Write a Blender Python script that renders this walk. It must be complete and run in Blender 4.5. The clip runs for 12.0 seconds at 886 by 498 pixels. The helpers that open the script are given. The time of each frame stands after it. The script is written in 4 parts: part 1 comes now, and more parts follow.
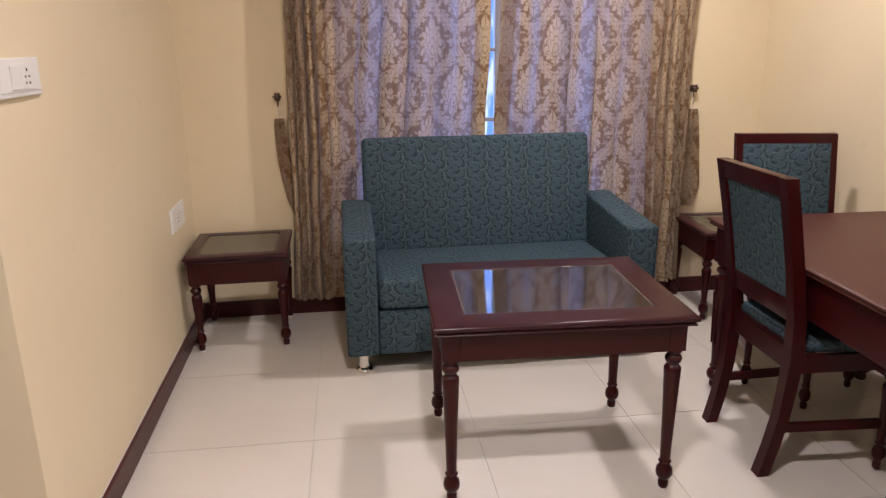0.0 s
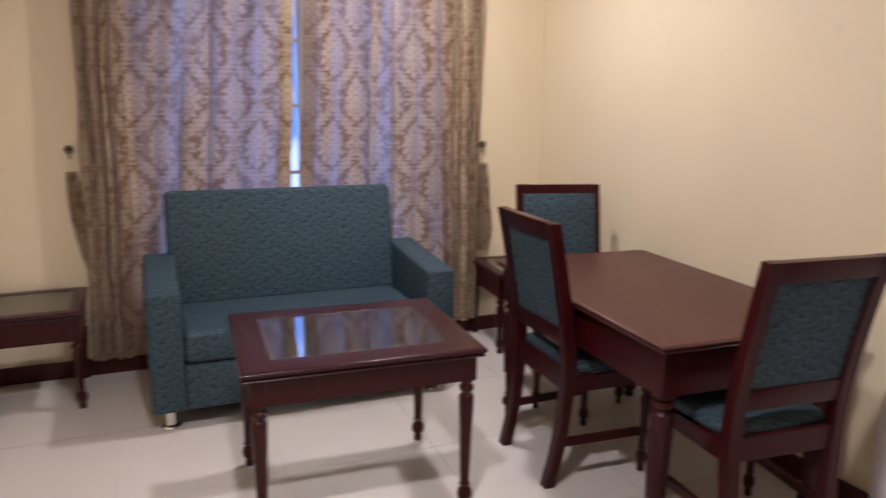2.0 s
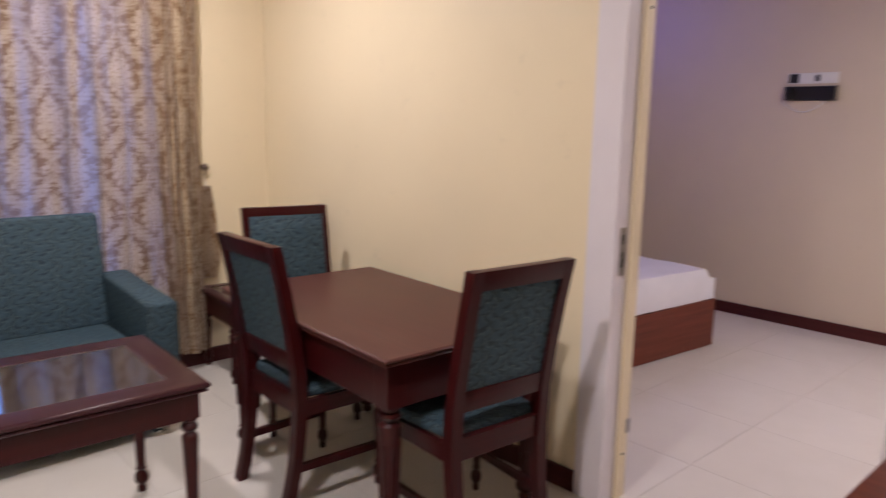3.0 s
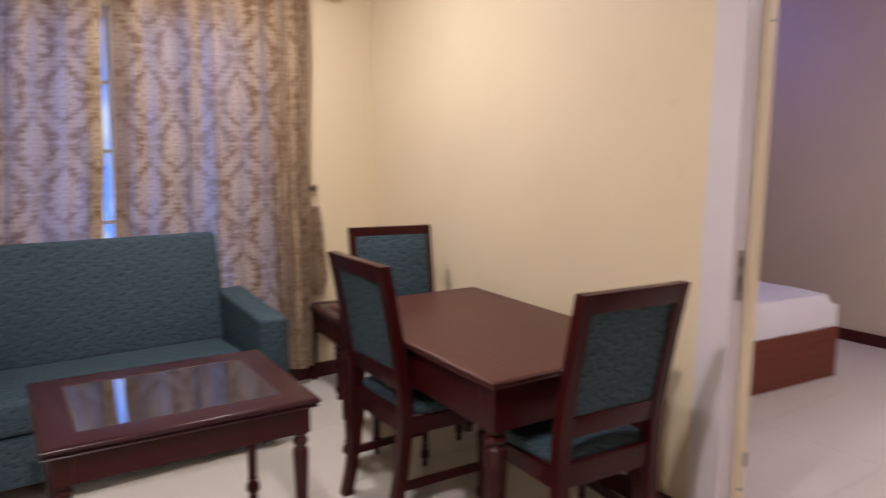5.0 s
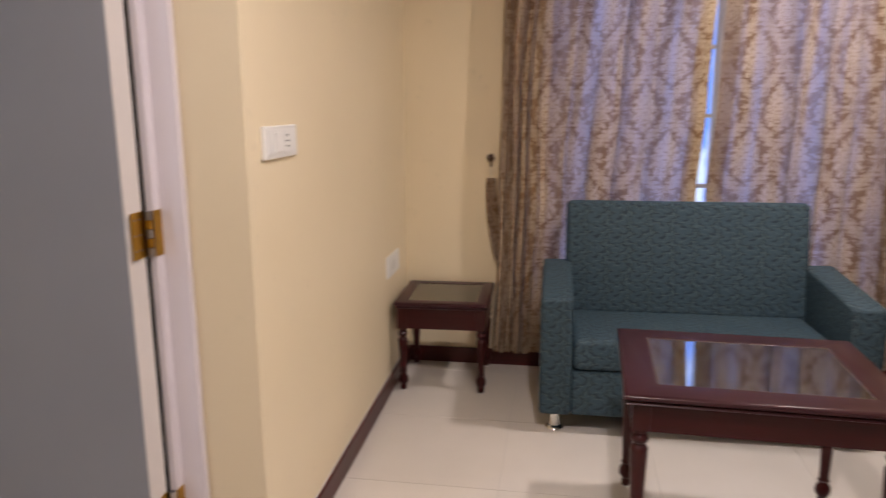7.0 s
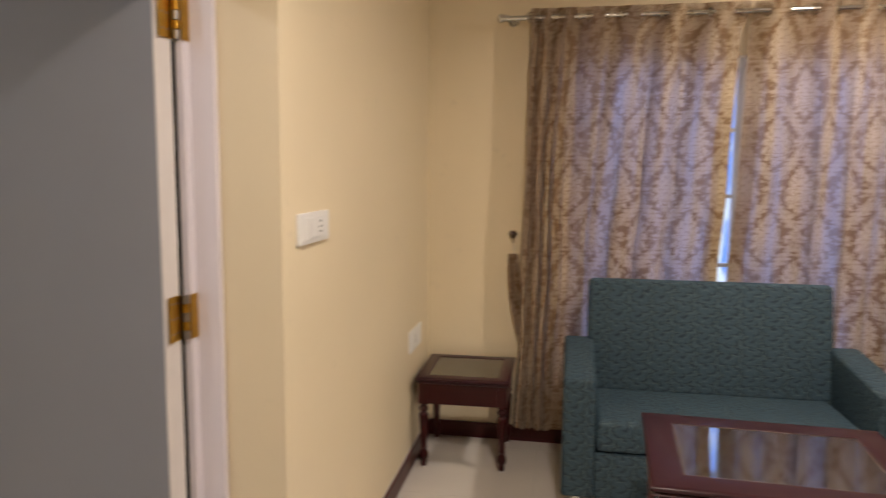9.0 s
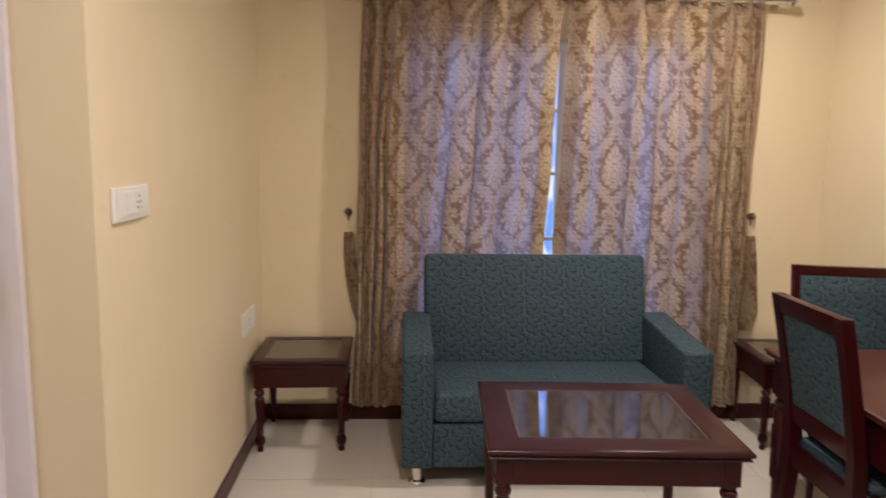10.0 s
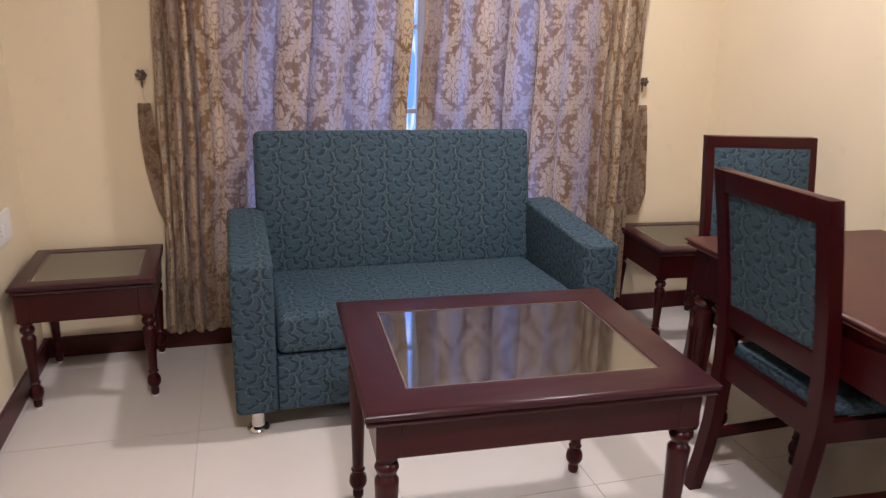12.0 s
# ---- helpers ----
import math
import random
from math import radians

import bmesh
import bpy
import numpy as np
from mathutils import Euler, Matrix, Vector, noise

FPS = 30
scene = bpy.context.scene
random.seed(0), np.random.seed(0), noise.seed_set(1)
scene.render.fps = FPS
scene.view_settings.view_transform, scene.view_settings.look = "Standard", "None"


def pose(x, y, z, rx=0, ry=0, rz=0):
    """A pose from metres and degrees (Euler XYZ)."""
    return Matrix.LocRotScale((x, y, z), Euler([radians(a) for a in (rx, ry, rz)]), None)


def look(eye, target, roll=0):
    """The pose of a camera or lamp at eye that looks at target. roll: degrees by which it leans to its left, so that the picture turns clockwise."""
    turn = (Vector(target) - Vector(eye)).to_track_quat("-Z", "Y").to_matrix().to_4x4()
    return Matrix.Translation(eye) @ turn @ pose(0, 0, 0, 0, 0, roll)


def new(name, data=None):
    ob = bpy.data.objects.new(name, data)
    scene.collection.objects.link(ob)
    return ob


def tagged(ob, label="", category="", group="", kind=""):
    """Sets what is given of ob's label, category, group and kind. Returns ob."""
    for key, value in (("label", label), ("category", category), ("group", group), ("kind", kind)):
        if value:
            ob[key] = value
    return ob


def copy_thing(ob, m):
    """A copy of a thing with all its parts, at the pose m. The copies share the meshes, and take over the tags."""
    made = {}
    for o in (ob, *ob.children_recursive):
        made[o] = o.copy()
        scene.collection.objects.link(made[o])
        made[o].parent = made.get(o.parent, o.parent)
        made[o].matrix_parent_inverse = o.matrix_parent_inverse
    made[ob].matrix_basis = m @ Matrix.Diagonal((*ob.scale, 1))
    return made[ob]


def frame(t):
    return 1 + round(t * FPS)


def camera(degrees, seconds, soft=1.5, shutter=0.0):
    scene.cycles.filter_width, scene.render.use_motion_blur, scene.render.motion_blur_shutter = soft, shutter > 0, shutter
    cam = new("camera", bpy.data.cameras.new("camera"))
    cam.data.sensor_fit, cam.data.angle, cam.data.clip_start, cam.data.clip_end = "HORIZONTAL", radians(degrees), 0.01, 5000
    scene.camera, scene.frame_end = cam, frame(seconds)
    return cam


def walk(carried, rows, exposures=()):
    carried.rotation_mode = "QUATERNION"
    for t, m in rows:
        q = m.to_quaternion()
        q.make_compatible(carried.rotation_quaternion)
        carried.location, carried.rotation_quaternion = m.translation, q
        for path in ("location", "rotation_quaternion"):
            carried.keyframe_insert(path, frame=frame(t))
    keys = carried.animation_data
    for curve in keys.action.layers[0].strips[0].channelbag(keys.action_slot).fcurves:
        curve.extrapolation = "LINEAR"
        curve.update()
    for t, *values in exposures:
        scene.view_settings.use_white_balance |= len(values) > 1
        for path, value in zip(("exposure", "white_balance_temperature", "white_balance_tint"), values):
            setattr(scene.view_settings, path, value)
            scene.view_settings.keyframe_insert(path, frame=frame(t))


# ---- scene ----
cam = camera(63.9, 12.0, soft=1.25, shutter=0.5)
PATH = [
    (0, (0.793, 1.454, 1.379), (1.035, 3.362, 0.83), -0.7),
    (0.5, (0.741, 1.343, 1.391), (1.042, 3.252, 0.879), -0.5),
    (1, (0.765, 1.306, 1.408), (1.136, 3.215, 0.94), -0.2),
    (1.5, (0.793, 1.292, 1.414), (1.269, 3.183, 0.97), 0.1),
    (2, (0.804, 1.292, 1.408), (1.546, 3.102, 0.994), 0.8),
    (2.5, (0.854, 1.283, 1.405), (1.929, 2.925, 1.022), 1.2),
    (3, (0.886, 1.255, 1.414), (2.222, 2.702, 1.066), 1.1),
    (3.2, (0.89, 1.245, 1.427), (2.3, 2.624, 1.092), 1.0),
    (4.8, (0.866, 1.269, 1.426), (2.124, 2.795, 1.129), 0.1),
    (5, (0.861, 1.285, 1.416), (1.993, 2.907, 1.119), 0.4),
    (5.5, (0.851, 1.32, 1.421), (1.614, 3.14, 1.097), 0.0),
    (6, (0.843, 1.347, 1.415), (1.195, 3.285, 1.064), -0.2),
    (6.5, (0.825, 1.36, 1.412), (0.796, 3.324, 1.036), -0.3),
    (7, (0.803, 1.363, 1.418), (0.483, 3.297, 1.022), -0.3),
    (7.2, (0.805, 1.36, 1.414), (0.391, 3.276, 1.019), -0.5),
    (8.8, (0.761, 1.333, 1.495), (0.302, 3.265, 1.251), 0.3),
    (9, (0.775, 1.325, 1.497), (0.406, 3.277, 1.27), 0.4),
    (9.5, (0.785, 1.322, 1.493), (0.64, 3.304, 1.268), 0.8),
    (10, (0.766, 1.35, 1.471), (0.859, 3.329, 1.199), 0.9),
    (10.5, (0.718, 1.399, 1.437), (0.999, 3.348, 1.09), 0.9),
    (11, (0.704, 1.522, 1.388), (1.104, 3.434, 0.955), 1.3),
    (11.5, (0.777, 1.806, 1.359), (1.252, 3.68, 0.847), 1.5),
    (12, (0.795, 2.102, 1.318), (1.328, 3.943, 0.748), 1.7),
]
EXPOSURES = [(0, -0.03, 5990, 15.2), (2, -0.13, 5690, 16), (3.2, -0.12, 5840, 15), (5, -0.17, 5900, 15.8), (7.2, -0.13, 6170, 15.4), (8.8, -0.2, 6540, 10), (9.5, -0.2, 6520, 10), (10.5, -0.2, 6020, 14.5), (12, 0.09, 5690, 16.5)]
walk(cam, [(t, look(eye, target, roll)) for t, eye, target, roll in PATH], EXPOSURES)

# ---- world and lights ----
world = bpy.data.worlds.new("world")
scene.world = world
world.use_nodes = True
wn = world.node_tree.nodes
sky = wn.new("ShaderNodeTexSky")
sky.sky_type, sky.sun_disc = "NISHITA", False
sky.sun_elevation, sky.sun_rotation = radians(50), radians(200)
wn["Background"].inputs["Strength"].default_value = 0.12
world.node_tree.links.new(sky.outputs["Color"], wn["Background"].inputs["Color"])

sun_data = bpy.data.lights.new("sun", "SUN")
sun_data.energy, sun_data.angle, sun_data.color = 2.5, radians(0.5), (1.0, 0.95, 0.88)
sun_ob = new("sun", sun_data)
sun_ob.matrix_world = look((0, -6, 12), (1.5, 0, 0))


def downlight(name, place, watts, colour, size):
    data = bpy.data.lights.new(name, "AREA")
    data.shape, data.size, data.energy, data.color = "DISK", size, watts, colour
    ob = new(name, data)
    ob.location = place
    return ob


def rect_light(name, place, target, watts, colour, w, h):
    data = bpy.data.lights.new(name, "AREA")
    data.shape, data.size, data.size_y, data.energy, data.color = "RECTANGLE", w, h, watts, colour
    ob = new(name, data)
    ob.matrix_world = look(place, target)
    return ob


LAMP_MAIN = (2.02, 4.17, 2.538)
LAMP_ENTRY = (0.98, 2.30, 2.538)
LAMP_LOBBY = (-1.25, 1.4, 2.538)
LAMP_BED = (4.6, 1.6, 2.538)
downlight("lamp_main", LAMP_MAIN, 31, (1.0, 0.885, 0.79), 0.12)
downlight("lamp_entry", LAMP_ENTRY, 42, (1.0, 0.885, 0.80), 0.12)
downlight("lamp_lobby", LAMP_LOBBY, 14.5, (0.90, 0.92, 1.0), 0.16)
downlight("lamp_bedroom", LAMP_BED, 42, (1.0, 0.86, 0.82), 0.16)
rect_light("daylight_living", (1.53, 5.32, 1.3), (1.53, 4, 1.2), 10.5, (0.36, 0.46, 1.0), 1.4, 1.55)
# violet fill added for the upper bedroom wall; no known source
rect_light("violet_fill_bedroom", (4.9, 5.08, 2.35), (5.2, 2.0, 2.3), 7.5, (0.26, 0.22, 1.0), 1.2, 0.5)

# ---- material helpers ----


class Nodes:
    """Short-hand for building one node material."""

    def __init__(self, name):
        self.mat = bpy.data.materials.new(name)
        self.mat.use_nodes = True
        self.tree = self.mat.node_tree
        self.bsdf = self.tree.nodes["Principled BSDF"]

    def node(self, kind, **values):
        n = self.tree.nodes.new(kind)
        for k, v in values.items():
            n.inputs[k].default_value = v
        return n

    def link(self, a, b):
        self.tree.links.new(a, b)

    def m(self, op, a, b=0.0, c=0.0):
        n = self.tree.nodes.new("ShaderNodeMath")
        n.operation = op
        for i, v in enumerate((a, b, c)):
            if isinstance(v, (int, float)):
                n.inputs[i].default_value = v
            else:
                self.link(v, n.inputs[i])
        return n.outputs[0]

    def coords(self, kind="Object", scale=(1, 1, 1)):
        tc = self.tree.nodes.new("ShaderNodeTexCoord")
        mp = self.tree.nodes.new("ShaderNodeMapping")
        mp.inputs["Scale"].default_value = scale
        self.link(tc.outputs[kind], mp.inputs["Vector"])
        return mp.outputs[0]

    def world_pos(self, scale=(1, 1, 1)):
        g = self.tree.nodes.new("ShaderNodeNewGeometry")
        mp = self.tree.nodes.new("ShaderNodeMapping")
        mp.inputs["Scale"].default_value = scale
        self.link(g.outputs["Position"], mp.inputs["Vector"])
        return mp.outputs[0]

    def noise(self, vec, scale, detail=4.0, rough=0.55):
        n = self.node("ShaderNodeTexNoise", Scale=scale, Detail=detail, Roughness=rough)
        self.link(vec, n.inputs["Vector"])
        return n.outputs["Fac"]

    def ramp(self, fac, stops):
        n = self.tree.nodes.new("ShaderNodeValToRGB")
        e = n.color_ramp.elements
        while len(e) < len(stops):
            e.new(0.5)
        for el, (p, c) in zip(e, stops):
            el.position, el.color = p, (*c, 1)
        self.link(fac, n.inputs[0])
        return n.outputs[0]

    def mix(self, fac, a, b):
        n = self.tree.nodes.new("ShaderNodeMix")
        n.data_type = "RGBA"
        for sock, v in ((n.inputs[0], fac), (n.inputs[6], a), (n.inputs[7], b)):
            if isinstance(v, (int, float)):
                sock.default_value = v
            elif isinstance(v, tuple):
                sock.default_value = (*v, 1)
            else:
                self.link(v, sock)
        return n.outputs[2]

    def bump(self, height, strength, distance=0.002):
        n = self.node("ShaderNodeBump", Strength=strength, Distance=distance)
        self.link(height, n.inputs["Height"])
        self.link(n.outputs[0], self.bsdf.inputs["Normal"])
        return n.outputs[0]

    def base(self, colour):
        if isinstance(colour, tuple):
            self.bsdf.inputs["Base Color"].default_value = (*colour, 1)
        else:
            self.link(colour, self.bsdf.inputs["Base Color"])

    def rough(self, v):
        if isinstance(v, (int, float)):
            self.bsdf.inputs["Roughness"].default_value = v
        else:
            self.link(v, self.bsdf.inputs["Roughness"])


def wall_paint(name, colour, dirt=0.12):
    n = Nodes(name)
    p = n.world_pos()
    big = n.noise(p, 1.7, 3)
    fine = n.noise(p, 55, 4)
    spots = n.noise(p, 9, 6, 0.7)
    dark = tuple(c * (1 - dirt) for c in colour)
    c = n.mix(big, dark, colour)
    scuff = n.ramp(spots, [(0.62, (0, 0, 0)), (0.78, (1, 1, 1))])
    n.base(n.mix(n.m("MULTIPLY", scuff, 0.26), c, (0.42, 0.37, 0.27)))
    n.rough(n.m("ADD", n.m("MULTIPLY", big, 0.2), 0.36))
    n.bump(n.m("ADD", n.m("MULTIPLY", fine, 0.4), big), 0.22, 0.004)
    return n.mat


def wood(name, dark, light, gloss=0.3, grain=1.0):
    n = Nodes(name)
    uv = n.coords("UV", (2.0, 60 * grain, 1))
    g = n.noise(uv, 1.0, 6, 0.62)
    big = n.noise(n.coords("Object"), 2.5, 2)
    info = n.tree.nodes.new("ShaderNodeObjectInfo")
    c = n.mix(n.ramp(g, [(0.32, (0, 0, 0)), (0.70, (1, 1, 1))]), dark, light)
    var = n.m("ADD", n.m("MULTIPLY", big, 0.45), n.m("MULTIPLY", info.outputs["Random"], 0.22))
    c = n.mix(n.m("MULTIPLY", var, 0.45), c, tuple(v * 0.55 for v in dark))
    n.base(c)
    n.rough(n.m("ADD", n.m("MULTIPLY", g, 0.08), gloss))
    n.bsdf.inputs["Specular IOR Level"].default_value = 0.27
    return n.mat


def plain(name, colour, rough=0.5, metal=0.0, vary=0.12, scale=14):
    n = Nodes(name)
    p = n.coords("Object")
    v = n.noise(p, scale, 4)
    n.base(n.mix(v, tuple(c * (1 - vary) for c in colour), colour))
    n.rough(n.m("ADD", n.m("MULTIPLY", n.noise(p, scale * 3, 3), 0.12), rough - 0.06))
    n.bsdf.inputs["Metallic"].default_value = metal
    n.bump(n.noise(p, scale * 6, 3), 0.05, 0.001)
    return n.mat


def glow(name, colour, strength):
    n = Nodes(name)
    n.base(colour)
    n.bsdf.inputs["Emission Color"].default_value = (*colour, 1)
    n.bsdf.inputs["Emission Strength"].default_value = strength
    return n.mat


def pane_glass(name, tint, rough=0.02, ior=1.52):
    """Clear glass: see-through with a Fresnel gloss."""
    n = Nodes(name)
    tr = n.node("ShaderNodeBsdfTransparent", Color=(*tint, 1))
    gl = n.node("ShaderNodeBsdfGlossy", Roughness=rough)
    fr = n.node("ShaderNodeFresnel", IOR=ior)
    mx = n.tree.nodes.new("ShaderNodeMixShader")
    n.link(fr.outputs[0], mx.inputs[0])
    n.link(tr.outputs[0], mx.inputs[1])
    n.link(gl.outputs[0], mx.inputs[2])
    n.link(mx.outputs[0], n.tree.nodes["Material Output"].inputs["Surface"])
    return n.mat


def tile_material(name):
    n = Nodes(name)
    p = n.world_pos()
    info = n.tree.nodes.new("ShaderNodeObjectInfo")
    cloud = n.noise(p, 3.2, 6, 0.6)
    speck = n.noise(p, 240, 2)
    c = n.mix(cloud, (0.60, 0.555, 0.50), (0.70, 0.655, 0.60))
    c = n.mix(n.m("MULTIPLY", info.outputs["Random"], 0.18), c, (0.58, 0.52, 0.45))
    n.base(n.mix(n.m("MULTIPLY", speck, 0.10), c, (0.80, 0.76, 0.70)))
    n.rough(n.m("ADD", n.m("MULTIPLY", n.noise(p, 6, 5), 0.14), 0.12))
    n.bump(n.noise(p, 4, 2), 0.02, 0.002)
    return n.mat


def swirl_fabric(name):
    """Teal upholstery with interlocking curled leaves outlined in a paler thread."""
    n = Nodes(name)
    uv = n.coords("UV")
    wob = n.node("ShaderNodeTexNoise", Scale=10.0, Detail=3.0)
    n.link(uv, wob.inputs["Vector"])
    off = n.tree.nodes.new("ShaderNodeVectorMath")
    off.operation = "MULTIPLY_ADD"
    n.link(wob.outputs["Color"], off.inputs[0])
    off.inputs[1].default_value = (0.055, 0.055, 0)
    n.link(uv, off.inputs[2])
    sep = n.tree.nodes.new("ShaderNodeSeparateXYZ")
    n.link(off.outputs[0], sep.inputs[0])
    x, y = sep.outputs[0], sep.outputs[1]
    CX, CY = 0.104, 0.094
    line, leaf = None, None
    for ox, oy, r, side, ell in ((0.0, 0.0, 0.031, 1, 1.0), (0.5, 0.5, 0.029, -1, 1.15), (0.52, 0.04, 0.022, -1, 0.8), (0.02, 0.54, 0.022, 1, 0.8),
                                 (0.27, 0.25, 0.027, 1, 1.3), (0.77, 0.75, 0.025, -1, 0.9), (0.78, 0.27, 0.017, 1, 1.0), (0.25, 0.76, 0.018, -1, 1.1)):
        px = n.m("SUBTRACT", n.m("MODULO", n.m("ADD", n.m("ADD", x, 20 * CX), ox * CX), CX), CX / 2)
        py = n.m("SUBTRACT", n.m("MODULO", n.m("ADD", n.m("ADD", y, 20 * CY), oy * CY), CY), CY / 2)
        py2 = n.m("MULTIPLY", py, ell)
        d = n.m("SQRT", n.m("ADD", n.m("MULTIPLY", px, px), n.m("MULTIPLY", py2, py2)))
        qx, qy = n.m("SUBTRACT", px, side * 0.009), n.m("SUBTRACT", py2, 0.009)
        d2 = n.m("SQRT", n.m("ADD", n.m("MULTIPLY", qx, qx), n.m("MULTIPLY", qy, qy)))
        ring = n.m("LESS_THAN", n.m("ABSOLUTE", n.m("SUBTRACT", d, r)), 0.0010)
        half = n.m("GREATER_THAN", n.m("ADD", n.m("MULTIPLY", px, -side), n.m("MULTIPLY", py, 0.6)), -0.004)
        arc = n.m("MULTIPLY", ring, half)
        cres = n.m("MULTIPLY", n.m("LESS_THAN", d, r * 0.86), n.m("GREATER_THAN", d2, r * 0.90))
        line = arc if line is None else n.m("MAXIMUM", line, arc)
        leaf = cres if leaf is None else n.m("MAXIMUM", leaf, cres)
    weave = n.noise(n.coords("UV", (900, 500, 1)), 1.0, 2)
    cloud = n.noise(uv, 9, 3)
    ground = n.mix(cloud, (0.036, 0.066, 0.090), (0.053, 0.090, 0.119))
    c = n.mix(n.m("MULTIPLY", leaf, 0.70), ground, (0.010, 0.017, 0.031))
    c = n.mix(n.m("MULTIPLY", line, 0.42), c, (0.17, 0.23, 0.22))
    c = n.mix(n.m("MULTIPLY", weave, 0.35), c, (0.030, 0.056, 0.066))
    n.base(c)
    n.rough(0.72)
    n.bsdf.inputs["Specular IOR Level"].default_value = 0.25
    slack = n.noise(n.coords("Object", (1, 1, 1.6)), 6.5, 2)
    n.bump(n.m("ADD", n.m("MULTIPLY", slack, 9.0), n.m("ADD", n.m("MULTIPLY", weave, 0.5), n.m("SUBTRACT", line, leaf))), 0.40, 0.0015)
    return n.mat


def damask(name):
    """Brown-gold curtain cloth with a woven pattern of medallions, sprigs and curling leaves; daylight shines through."""
    n = Nodes(name)
    uv = n.coords("UV", (1.16, 1.13, 1))
    wob = n.node("ShaderNodeTexNoise", Scale=85.0, Detail=4.0, Roughness=0.6)
    n.link(uv, wob.inputs["Vector"])
    off = n.tree.nodes.new("ShaderNodeVectorMath")
    off.operation = "MULTIPLY_ADD"
    n.link(wob.outputs["Color"], off.inputs[0])
    off.inputs[1].default_value = (0.021, 0.024, 0)
    n.link(uv, off.inputs[2])
    sep = n.tree.nodes.new("ShaderNodeSeparateXYZ")
    n.link(off.outputs[0], sep.inputs[0])
    u, v = sep.outputs[0], sep.outputs[1]
    PX, PY = 0.345, 0.53

    def cell(ox, oy):
        a = n.m("SUBTRACT", n.m("MODULO", n.m("ADD", u, 10 * PX + ox * PX), PX), PX / 2)
        b = n.m("SUBTRACT", n.m("MODULO", n.m("ADD", v, 10 * PY + oy * PY), PY), PY / 2)
        return n.m("ABSOLUTE", a), b

    light = None
    cut = None
    for ox, oy in ((0, 0), (0.5, 0.5)):
        a, b = cell(ox, oy)
        # medallion: a leafy palmette, broad below and pointed above, with engraved inner leaves
        th = n.m("ARCTAN2", n.m("MULTIPLY", a, 1.5), b)
        flare = n.m("SUBTRACT", 0.079, n.m("MULTIPLY", b, 0.17))
        r = n.m("SQRT", n.m("ADD", n.m("POWER", n.m("DIVIDE", a, flare), 2.0), n.m("POWER", n.m("DIVIDE", b, 0.118), 2.0)))
        wave = n.m("ABSOLUTE", n.m("SINE", n.m("MULTIPLY", th, 7.0)))
        med = n.m("LESS_THAN", r, n.m("ADD", n.m("ADD", 0.78, n.m("MULTIPLY", wave, 0.26)), n.m("MULTIPLY", n.m("SINE", n.m("MULTIPLY", th, 42.0)), 0.035)))
        tip = n.m("LESS_THAN", n.m("ADD", n.m("MULTIPLY", a, 2.6), n.m("ABSOLUTE", n.m("SUBTRACT", b, 0.112))), 0.044)
        foot = n.m("LESS_THAN", n.m("ADD", n.m("MULTIPLY", a, 2.2), n.m("ABSOLUTE", n.m("ADD", b, 0.112))), 0.036)
        med = n.m("MAXIMUM", med, n.m("MAXIMUM", tip, foot))
        rib = n.m("MULTIPLY", n.m("LESS_THAN", wave, 0.26), n.m("GREATER_THAN", r, 0.66))
        veins = rib
        for size, count, phase, drop in ((0.64, 5.0, 0.4, 0.016), (0.40, 3.5, 0.9, 0.030), (0.18, 2.5, 0.3, 0.040)):
            bb = n.m("ADD", b, drop)
            rr = n.m("SQRT", n.m("ADD", n.m("POWER", n.m("DIVIDE", a, flare), 2.0), n.m("POWER", n.m("DIVIDE", bb, 0.118), 2.0)))
            tt = n.m("ARCTAN2", n.m("MULTIPLY", a, 1.5), bb)
            lob = n.m("ADD", size * 0.82, n.m("MULTIPLY", n.m("ABSOLUTE", n.m("SINE", n.m("ADD", n.m("MULTIPLY", tt, count), phase))), size * 0.40))
            veins = n.m("MAXIMUM", veins, n.m("LESS_THAN", n.m("ABSOLUTE", n.m("SUBTRACT", rr, lob)), 0.030))
        # fleur between the medallions of a column: spear, two curls and a foot
        a2, b2 = cell(ox, oy + 0.5)
        spear = n.m("LESS_THAN", n.m("ADD", n.m("MULTIPLY", a2, 3.0), n.m("ABSOLUTE", n.m("SUBTRACT", b2, 0.02))), 0.080)
        curl = n.m("SQRT", n.m("ADD", n.m("POWER", n.m("SUBTRACT", a2, 0.040), 2.0), n.m("POWER", n.m("SUBTRACT", b2, 0.004), 2.0)))
        curl = n.m("LESS_THAN", curl, n.m("ADD", 0.019, n.m("MULTIPLY", n.m("SINE", n.m("MULTIPLY", b2, 230.0)), 0.008)))
        wing = n.m("LESS_THAN", n.m("ADD", n.m("ABSOLUTE", n.m("SUBTRACT", a2, n.m("MULTIPLY", b2, -0.55))), n.m("MULTIPLY", n.m("ABSOLUTE", n.m("ADD", b2, 0.055)), 0.34)), 0.015)
        spr = n.m("MAXIMUM", spear, n.m("MAXIMUM", curl, wing))
        # curling leaves on the ogee between
        s = n.m("MULTIPLY", n.m("ADD", 1.0, n.m("COSINE", n.m("MULTIPLY", b, 2 * math.pi / PY))), PX * 0.25)
        dist = n.m("ABSOLUTE", n.m("SUBTRACT", a, s))
        wide = n.m("MULTIPLY", n.m("POWER", n.m("ABSOLUTE", n.m("SINE", n.m("MULTIPLY", b, 2 * math.pi / PY))), 1.9), 0.036)
        wide = n.m("MULTIPLY", wide, n.m("ADD", 0.55, n.m("MULTIPLY", n.m("ABSOLUTE", n.m("SINE", n.m("MULTIPLY", b, 118.0))), 1.0)))
        lf = n.m("LESS_THAN", dist, wide)
